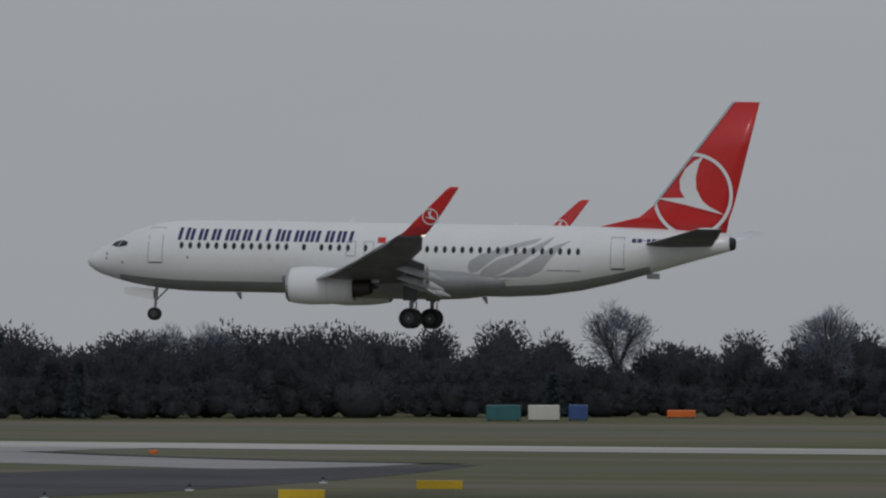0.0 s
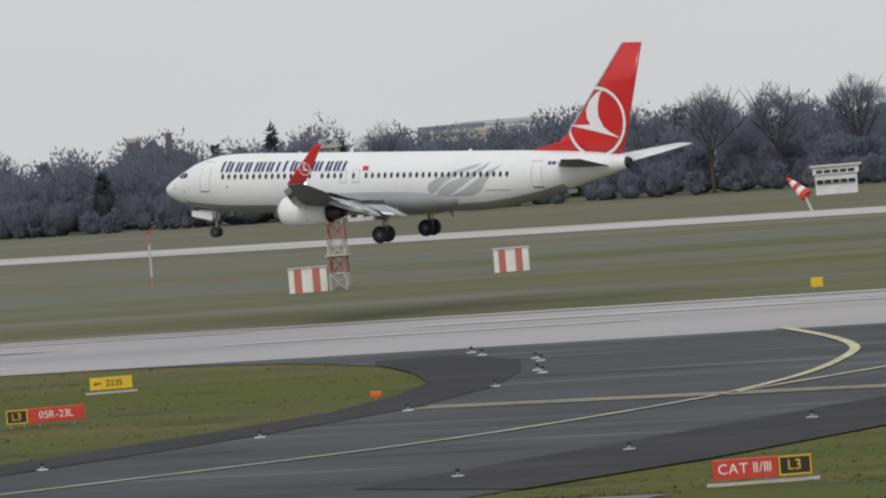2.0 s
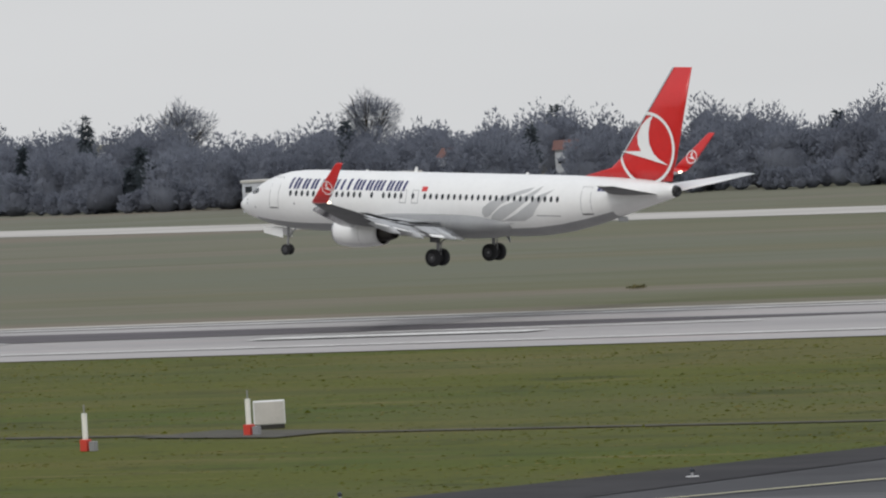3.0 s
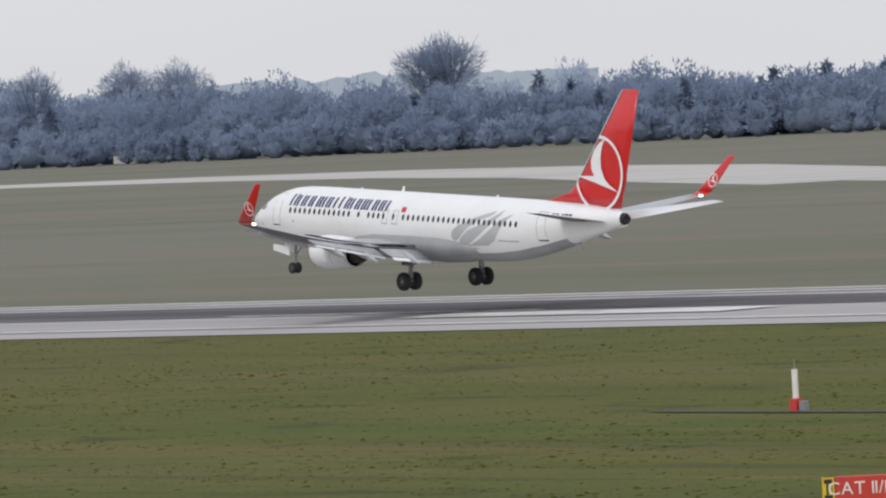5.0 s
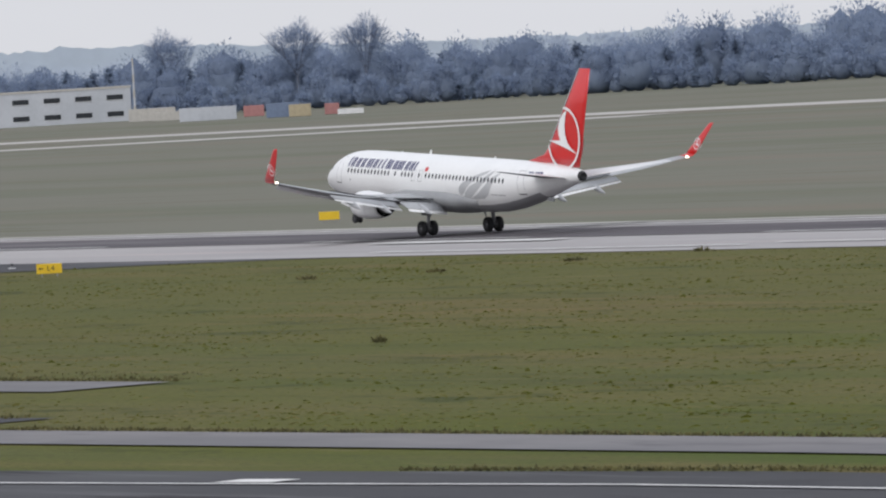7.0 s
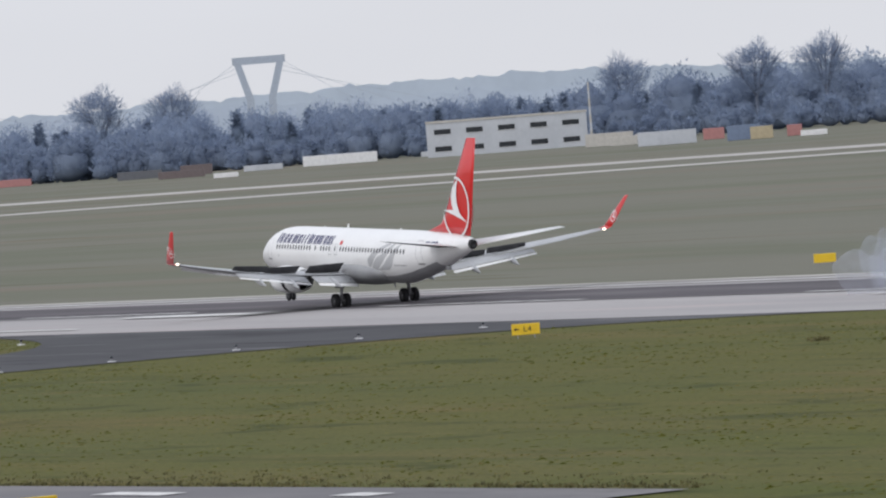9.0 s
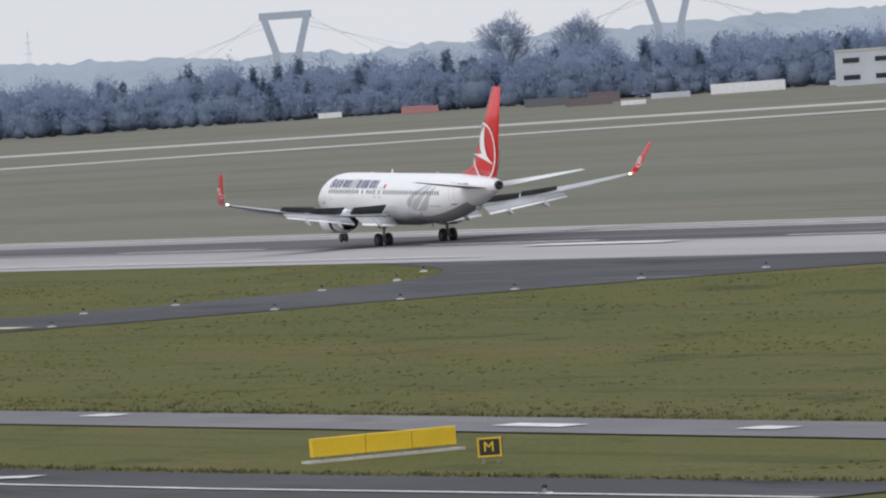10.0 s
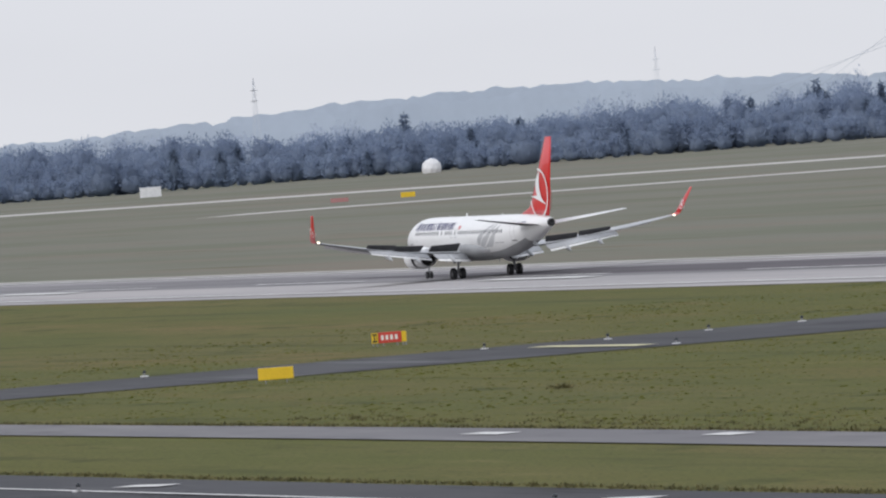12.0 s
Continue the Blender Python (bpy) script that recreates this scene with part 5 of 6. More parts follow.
    part("body", boxed(-0.75, 0.75, -0.4, 0.4, 0.22, 1.35, bevel=0.03), LAMPW, c)
    part("door", boxed(-0.70, 0.70, -0.42, -0.405, 0.27, 1.30), SLAB, c)
    part("plinth", boxed(-0.7, 0.7, -0.35, 0.35, 0, 0.22), BLACK, c, "dark plinth")
    c = thing("equipment_cabinet", pose(-487, 500, 0, 0, 0, 40), "small white equipment cabinet on grass", "cabinet")
    part("body", boxed(-0.6, 0.6, -0.5, 0.5, 0, 1.5, bevel=0.03), LAMPW, c)
    part("antenna", tubed((-1.3, 0, 0), (-1.3, 0, 2.2), 0.06), SIGNRED, c)


def face(x, y):
    d = Vector((x, y, 0)) - VIEW
    return math.degrees(math.atan2(-d.x, d.y))


def house(name, x, y, w, d, h, wall, roof, label, category, rows=1, cols=5, pitch=0.0, turn=0.0, group="", z=0.0, tall=0.42):
    """A building that faces the terrace: walls, windows in rows, and a flat or gabled roof."""
    s = thing(name, pose(x, y, z, 0, 0, face(x, y) + turn), label, category, group)
    part("wall", boxed(-w / 2, w / 2, -d / 2, d / 2, 0, h), wall, s)
    if pitch:
        bm = loft([[(-w / 2 - 0.3, -d / 2 - 0.3, h), (-w / 2 - 0.3, 0, h + pitch), (-w / 2 - 0.3, d / 2 + 0.3, h)], [(w / 2 + 0.3, -d / 2 - 0.3, h), (w / 2 + 0.3, 0, h + pitch), (w / 2 + 0.3, d / 2 + 0.3, h)]])
        part("roof", bm, roof, s)
    else:
        part("roof", boxed(-w / 2 - 0.2, w / 2 + 0.2, -d / 2 - 0.2, d / 2 + 0.2, h, h + 0.06 * h), roof, s)
    for r in range(rows):
        for c in range(cols):
            cx, cw = -w / 2 + w * (c + 0.5) / cols, w / cols * 0.52
            z0 = h * (r + 0.32) / rows
            win = part("window", boxed(cx - cw / 2, cx + cw / 2, -d / 2 - 0.05, -d / 2 + 0.1, z0, z0 + h / rows * tall), PANE, s)
            part("window_sill", boxed(cx - cw / 2 - 0.08, cx + cw / 2 + 0.08, -d / 2 - 0.14, -d / 2 - 0.05, z0 - 0.1, z0), LAMPW, win)
    return s


def crate(name, x, y, w, d, h, mat, label, category, ribs=0, group=""):
    s = thing(name, pose(x, y, 0, 0, 0, face(x, y)), label, category, group)
    part("body", boxed(-w / 2, w / 2, -d / 2, d / 2, 0.12, h, bevel=0.05), mat, s)
    for k in range(ribs):
        cx = -w / 2 + w * (k + 0.5) / ribs
        part("rib", boxed(cx - 0.05, cx + 0.05, -d / 2 - 0.05, -d / 2, 0.2, h - 0.1), mat, s)
    for cx in (-w * 0.42, w * 0.42):
        part("skid", boxed(cx - 0.1, cx + 0.1, -d / 2, d / 2, 0, 0.14), BLACK, s)
    return s


def far_buildings():
    for x, y, w, mat, lab in ((-161, 651, 3.1, TEAL, "teal steel container at the wood's edge"), (-157.5, 652, 2.8, CREAM, "cream steel container beside a teal one"), (-155, 655, 1.7, BLUE, "blue steel container at the wood's edge"), (-149, 672, 2.6, ORANGE, "low orange container on grass")):
        crate("container", x, y, w, 2.4, 1.45 if mat is not ORANGE else 0.75, mat, lab, "container", 6, "containers")
    # cabin on a teal plinth
    s = thing("cabin", pose(-258, 618, 0, 0, 0, face(-258, 618)), "white glazed cabin on a teal container", "cabin")
    part("plinth", boxed(-3.2, 3.0, -1.3, 1.3, 0, 0.95, bevel=0.05), TEAL, s, "teal plinth")
    part("wall", boxed(-1.6, 1.6, -1.2, 1.2, 0.95, 2.1), LAMPW, s)
    part("window_band", boxed(-1.5, 1.5, -1.24, -1.19, 1.45, 1.95), PANE, s, "dark window band")
    part("roof", boxed(-1.8, 1.8, -1.4, 1.4, 2.1, 2.3, bevel=0.04), LAMPW, s)
    # white control hut
    s = thing("control_hut", pose(-345, 634, 0, 0, 0, face(-345, 634)), "white two-storey control hut with window bands", "hut")
    part("wall", boxed(-2.1, 2.1, -1.8, 1.8, 0, 2.3), LAMPW, s)
    part("upper_wall", boxed(-2.3, 2.3, -2.0, 2.0, 2.05, 2.75), LAMPW, s)
    for z0, z1 in ((1.15, 1.5), (2.2, 2.5)):
        for k in range(5):
            part("window", boxed(-1.95 + 0.8 * k, -1.3 + 0.8 * k, -2.05, -1.7, z0, z1), PANE, s)
    part("roof", boxed(-2.6, 2.6, -2.2, 2.2, 2.75, 2.95, bevel=0.04), SLAB, s)
    house("site_building", -579, 703, 21.5, 8, 3.6, FACADE, SLAB, "long pale grey two-storey building with windows", "building", 2, 14)
    house("white_house", -417, 661, 2.7, 3, 1.35, LAMPW, SLAB, "small white flat-roofed outbuilding", "building", 1, 2)
    house("long_building", -478, 793, 11, 6, 7.2, CREAM, SLAB, "pale flat-roofed long building behind trees", "building", 2, 8)
    house("tower_block", -515, 771, 1.8, 2, 9.3, BRICK, SLAB, "dark brick tower block above the trees", "building", 5, 2)
    c = thing("chimney", pose(-511, 773, 0), "tall slender chimney above the trees", "chimney")
    part("shaft", tubed((0, 0, 0), (0, 0, 10.2), 0.55, 0.42, 12), BRICK, c)
    house("hangar", *(-483, 809), 10.5, 6, 7.9, LAMPW, FACADE, "white low building behind trees", "building", 2, 6)
    house("apartment_house", -486, 801, 8, 6, 7.0, CREAM, ROOFGREY, "pale house among far trees", "house", 2, 4, 1.2)
    house("long_shed", -552, 735, 8.5, 5, 2.2, FACADE, SLAB, "pale long shed at the wood's edge", "shed", 1, 6)
    rnd = random.Random(5)
    for x, y, z in ((-448, 740, 1.0), (-442, 742, 1.6), (-437, 745, 1.0), (-430, 745, 1.8), (-560, 728, 2.5), (-566, 726, 2.2), (-540, 735, 2.2), (-528, 738, 2.6), (-585, 735, 2.4)):
        house("village_house", x, y, 2.4 + rnd.random(), 2.4, 1.1 + 0.6 * rnd.random() + 0.7 * z, LAMPW if rnd.random() < 0.7 else CREAM, ROOFGREY if rnd.random() < 0.6 else ROOFRED, "white gabled house half hidden by bare trees", "house", 1, 2, 1.1, rnd.uniform(-40, 40), "village houses", 0.0, 0.25)
    for x, y in ((-395, 702), (-391, 710), (-580, 729), (-569, 738)):
        house("village_house", x, y, 2.2 + rnd.random(), 2.6, 4.2 + rnd.random(), FACADE if rnd.random() < 0.4 else LAMPW, ROOFGREY if rnd.random() < 0.6 else ROOFRED, "white gabled house half hidden by bare trees", "house", 2, 2, 1.2, rnd.uniform(-35, 35), "village houses", 0.0, 0.25)
    for n, (x, y) in enumerate(((-1616, 1275), (-1613, 1278), (-1610, 1282), (-1583, 1315), (-1537, 1353))):
        house("village_house", x * 1.05, y * 1.05, 3.4, 5, 16.4 if n < 3 else 12.6, LAMPW, FACADE, "white house showing above far trees", "house", 3, 2, 0.0, 0.0, "village houses", 0.0, 0.2)
    # red and white barrier blocks
    a, b = Vector((*(-1726, 1285), 0)), Vector((*(-1600, 1254), 0))
    first = None
    for k in range(24):
        p = a.lerp(b, k / 23)
        q = thing("barrier_block", pose(p.x, p.y, 0, 0, 0, face(p.x, p.y)), "red or white plastic barrier block in a long row", "barrier", "barrier blocks")
        part("block", boxed(-1.15, 1.15, -0.4, 0.4, 0, 1.25, bevel=0.06), LAMPW if k % 2 == 0 else SIGNRED, q)
    for n, (t0, w, h, mat) in enumerate((((-2003, 1518), 6, 2.4, LAMPW), ((-1631, 1285), 5, 1.6, LAMPW), ((-1574, 1264), 22, 1.3, LAMPW), ((-1501, 1235), 6, 2.6, SLAB), ((-1514, 1266), 18, 3.0, FACADE), ((-1497, 1264), 8, 3.4, FACADE),
                                         ((-2383, 1526), 7, 1.6, LAMPW), ((-2585, 1687), 6, 1.6, LAMPW), ((-2067, 1240), 14, 5.0, SLAB), ((-2161, 1500), 3, 1.6, LAMPW), ((-2206, 1339), 12, 2.5, SLAB), ((-2324, 1433), 12, 3, SLAB),
                                         ((-2225, 1237), 23, 4.2, LAMPW), ((-2227, 1211), 12, 2.4, FACADE), ((-2182, 1159), 14, 3.0, BRICK), ((-2277, 1194), 14, 3.4, ROOFGREY), ((-2273, 1212), 10, 4.2, BRICK), ((-2054, 1106), 7, 1.8, LAMPW), ((-2549, 1289), 12, 1.8, LAMPW),
                                         ((-2039, 1228), 8, 3.4, SLAB), ((-1932, 1178), 16, 5.0, FACADE), ((-1994, 1231), 6, 4.2, RUST), ((-1884, 1173), 9, 5.2, SLATE), ((-1875, 1173), 6, 4.4, SAND), ((-1884, 1189), 4, 4.0, RUST), ((-1849, 1173), 7, 2.0, LAMPW),
                                         ((-2507, 1230), 8, 2.5, LAMPW), ((-2474, 1248), 13, 2.8, RUST), ((-2523, 1277), 8, 3.0, LAMPW), ((-2410, 1216), 12, 3.0, RUST), ((-2240, 1284), 17, 2.2, FACADE))):
        crate("trailer" if n % 3 else "site_container", t0[0], t0[1], w, 4, h * 0.78, mat, {LAMPW: "white", SLAB: "pale grey", FACADE: "grey-blue", BRICK: "rust-brown", ROOFGREY: "dark grey", SLATE: "dull blue", SAND: "sand-coloured", RUST: "faded red"}[mat] + " site container or trailer far across the field", "container", 4, "far containers")
    x, y = (-2114, 1262)
    m = thing("radar_mast", pose(x, y, 0, 0, 0, face(x, y)), "white and grey far mast above equipment", "mast")
    for k in range(8):
        part("band", tubed((0, 0, 2.4 * k), (0, 0, 2.4 * (k + 1)), 0.4 - 0.02 * k, 0.38 - 0.02 * k, 8), SLAB if k % 2 else FACADE, m)
    house("terminal_building", *(-2178, 1270), 49, 16, 10.4, FACADE, SLAB, "large pale grey flat-roofed building with window bands", "building", 2, 5, tall=0.3)
    x, y = (-2647, 1094)
    d = thing("radar_dome", pose(x, y, 0, 0, 0, face(x, y)), "white faceted radar dome on grass", "dome")
    bm = bmesh.new()
    bmesh.ops.create_icosphere(bm, subdivisions=2, radius=3.6, matrix=Matrix.Translation((0, 0, 1.6)))
    part("shell", bm, LAMPW, d)
    part("base", tubed((0, 0, 0), (0, 0, 1.0), 2.8, 2.8, 14), SLAB, d)
    x, y = (-2526, 946)
    crate("shelter", x, y, 7, 4, 3.4, LAMPW, "white shelter beside the far taxiway", "shelter")
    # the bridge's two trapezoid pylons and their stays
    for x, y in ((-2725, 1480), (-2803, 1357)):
        p = thing("bridge_pylon", pose(x, y, 0, 0, 0, face(x, y)), "inverted trapezoid bridge pylon far away, hazed grey-blue in its colour", "pylon", "bridge pylons")
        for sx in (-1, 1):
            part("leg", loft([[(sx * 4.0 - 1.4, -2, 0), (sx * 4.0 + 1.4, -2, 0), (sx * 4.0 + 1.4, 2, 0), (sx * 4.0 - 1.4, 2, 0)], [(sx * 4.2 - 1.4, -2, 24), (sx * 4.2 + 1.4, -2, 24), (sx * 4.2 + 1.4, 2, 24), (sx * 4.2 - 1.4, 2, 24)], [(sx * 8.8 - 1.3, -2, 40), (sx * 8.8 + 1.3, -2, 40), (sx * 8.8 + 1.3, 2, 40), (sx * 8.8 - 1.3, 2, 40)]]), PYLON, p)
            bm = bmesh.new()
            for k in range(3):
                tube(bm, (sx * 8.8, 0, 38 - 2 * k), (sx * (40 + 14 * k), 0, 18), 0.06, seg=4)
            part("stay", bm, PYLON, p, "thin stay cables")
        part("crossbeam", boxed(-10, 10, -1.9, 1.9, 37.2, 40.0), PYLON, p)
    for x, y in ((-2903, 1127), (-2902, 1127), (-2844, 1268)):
        p = thing("power_pylon", pose(x, y, 0), "steel power pylon far away, paled with painted haze", "pylon", "power pylons")
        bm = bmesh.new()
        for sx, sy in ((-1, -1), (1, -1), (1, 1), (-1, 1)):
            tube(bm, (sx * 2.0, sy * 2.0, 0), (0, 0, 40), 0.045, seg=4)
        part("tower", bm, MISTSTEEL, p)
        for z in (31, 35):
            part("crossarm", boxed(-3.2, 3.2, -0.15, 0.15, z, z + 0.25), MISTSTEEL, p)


# ---- woods ----
def clumps(rs, centre, radii, count, size, low=-1.0, lean=0.5, thin=0.4, shell=0.2):
    """Loose thin triangles that fill an uneven rounded crown."""
    d = rs.normal(size=(count, 3))
    d /= np.linalg.norm(d, axis=1)[:, None]
    d[:, 2] = np.maximum(d[:, 2], low)
    r = rs.uniform(shell, 0.95, count) ** 0.6
    bumps = 1 + 0.22 * np.sin(d[:, 0] * 4.1 + centre[0]) * np.cos(d[:, 1] * 3.3 + centre[1]) + 0.15 * np.sin(d[:, 2] * 6.0 + centre[0] * 2)
    p = np.array(centre) + d * (r * bumps)[:, None] * np.array(radii)
    out = d * [1, 1, 0.6] + [0, 0, lean] + rs.normal(0, 0.45, (count, 3))
    out /= np.linalg.norm(out, axis=1)[:, None]
    side = np.cross(out, rs.normal(size=(count, 3)))
    side /= np.linalg.norm(side, axis=1)[:, None]
    s = size * rs.uniform(0.6, 1.5, count)[:, None]
    return np.stack([p - side * s * thin, p + side * s * thin, p + out * s * 1.2], 1)


def soup(name, tris, mat, cores=()):
    """One mesh of loose twigs, and of lumpy inner bodies with shared corners."""
    v = np.concatenate(tris).reshape(-1, 3)
    f = np.arange(len(v), dtype=np.int32).reshape(-1, 3)
    if len(cores):
        k = len(BALL)
        body = np.concatenate(cores)
        faces = np.concatenate([BALL_FACES + k * i for i in range(len(cores))]) + len(v)
        v, f = np.concatenate([v, body]), np.concatenate([f, faces])
    me = bpy.data.meshes.new(name)
    me.vertices.add(len(v))
    me.vertices.foreach_set("co", v.astype(np.float32).ravel())
    me.loops.add(len(f) * 3)
    me.loops.foreach_set("vertex_index", f.astype(np.int32).ravel())
    me.polygons.add(len(f))
    me.polygons.foreach_set("loop_start", np.arange(0, len(f) * 3, 3, dtype=np.int32))
    me.polygons.foreach_set("use_smooth", np.ones(len(f), dtype=bool))
    me.update()
    me.materials.append(mat)
    return me


def ball():
    bm = bmesh.new()
    bmesh.ops.create_icosphere(bm, subdivisions=1, radius=1.0)
    bm.verts.index_update()
    v, f = np.array([p.co[:] for p in bm.verts]), np.array([[p.index for p in q.verts] for q in bm.faces], dtype=np.int32)
    bm.free()
    return v, f


BALL, BALL_FACES = ball()


def bough_mass(rs, centre, radii):
    """The close inner mass of boughs of one crown: a lumpy body that the twigs stand out from."""
    ph = rs.uniform(0, 6.28, 6)
    x, y, z = BALL[:, 0], BALL[:, 1], BALL[:, 2]
    k = 1 + 0.14 * np.sin(x * 4 + ph[0]) * np.cos(y * 4 + ph[1]) + 0.12 * np.sin(z * 5 + ph[2]) * np.cos(x * 5 + ph[3]) + 0.06 * np.sin(y * 7 + ph[4]) * np.sin(z * 7 + ph[5])
    return np.array(centre) + BALL * k[:, None] * np.array(radii)


def along(line, u):
    seg = [math.dist(a, b) for a, b in zip(line, line[1:])]
    d = u * sum(seg)
    for (a, b), s in zip(zip(line, line[1:]), seg):
        if d <= s:
            k = d / s
            return a[0] + (b[0] - a[0]) * k, a[1] + (b[1] - a[1]) * k
        d -= s
    return line[-1]


def woodland(seed, line, count, depth, height, mat, fir_mat, label, leaf, per, firs=0.12, name="woodland", core=0.64):
    """Rows of crowns along a line, each a close mass of boughs with fine upright twigs standing out of it."""
    rs = np.random.RandomState(seed)
    soft_, dark_, soft_core, dark_core = [], [], [], []
    for k in range(count):
        u = (k + rs.uniform(-0.7, 0.7)) / count
        x, y = along(line, min(1, max(0, u)))
        back = rs.uniform(0, 1)
        dx, dy = x - VIEW.x, y - VIEW.y
        n = math.hypot(dx, dy)
        x, y = x + dx / n * depth * back, y + dy / n * depth * back
        h = height(u) * (0.62 + 0.30 * back) * (0.82 + 0.28 * noise.noise((x * 0.012, y * 0.012, 3)) + rs.uniform(-0.12, 0.2))
        w = h * rs.uniform(0.26, 0.42)
        if rs.rand() < firs:
            for lv in range(6):
                f = lv / 6
                dark_.append(clumps(rs, (x, y, h * (0.15 + 0.8 * f)), (w * 0.62 * (1 - f) + 0.1, w * 0.62 * (1 - f) + 0.1, h * 0.12), per // 6, leaf * 1.6, -0.6, -0.3, 0.25))
            dark_core.append(bough_mass(rs, (x, y, h * 0.38), (w * 0.42, w * 0.42, h * 0.38)))
        else:
            soft_core.append(bough_mass(rs, (x, y, h * 0.30), (w * 1.0, w * 1.0, h * 0.36)))
            soft_core.append(bough_mass(rs, (x, y, h * 0.54), (w * core, w * core, h * 0.42 * core)))
            soft_.append(clumps(rs, (x, y, h * 0.58), (w * 0.92, w * 0.92, h * 0.37), per, leaf, -0.5, 0.6, 0.30, 0.30))
            soft_.append(clumps(rs, (x, y, h * 0.38), (w * 1.2, w * 1.2, h * 0.42), per // 2, leaf * 1.1, -0.5, 0.7, 0.36, 0.55))
    ob = new(name, soup(name, soft_, mat, soft_core))
    tagged(ob, label, "trees", kind="stuff")
    if dark_:
        ob = new("conifers", soup("conifers", dark_, fir_mat, dark_core))
        tagged(ob, "dark conifers standing among bare trees", "trees", kind="stuff")


def bare_tree(seed, x, y, h, mat, bark):
    """A leafless tree: tapered trunk, forking limbs and a rounded cloud of twigs."""
    rs = np.random.RandomState(seed)
    t = thing("bare_tree", pose(x, y, 0, 0, 0, rs.uniform(0, 360)), "leafless rounded tree rising over the wood", "tree", "bare trees")
    part("trunk", tubed((0, 0, 0), (0, 0, h * 0.45), h * 0.022, h * 0.014, 7), bark, t)
    bm = bmesh.new()
    tris = []
    for k in range(9):
        a = k * 2.4 + rs.uniform(-0.4, 0.4)
        s = rs.uniform(0.3, 0.45) * h
        e = Vector((math.cos(a) * h * rs.uniform(0.12, 0.3), math.sin(a) * h * rs.uniform(0.12, 0.3), h * rs.uniform(0.6, 0.92)))
        tube(bm, (0, 0, s), e, h * 0.013, h * 0.003, 5)
        for j in range(4):
            f = e + Vector((math.cos(a + j) * h * 0.12, math.sin(a + j * 1.7) * h * 0.12, h * rs.uniform(0.0, 0.12)))
            tube(bm, Vector((0, 0, s)).lerp(e, 0.5 + 0.12 * j), f, h * 0.006, h * 0.0015, 4)
    part("branchwork", bm, bark, t)
    tris.append(clumps(rs, (0, 0, h * 0.68), (h * 0.3, h * 0.3, h * 0.33), 4200, h * 0.05, -0.8, 0.6, 0.055, 0.15))
    crown = new("crown", soup("crown", tris, mat))
    crown.parent = t
    return t


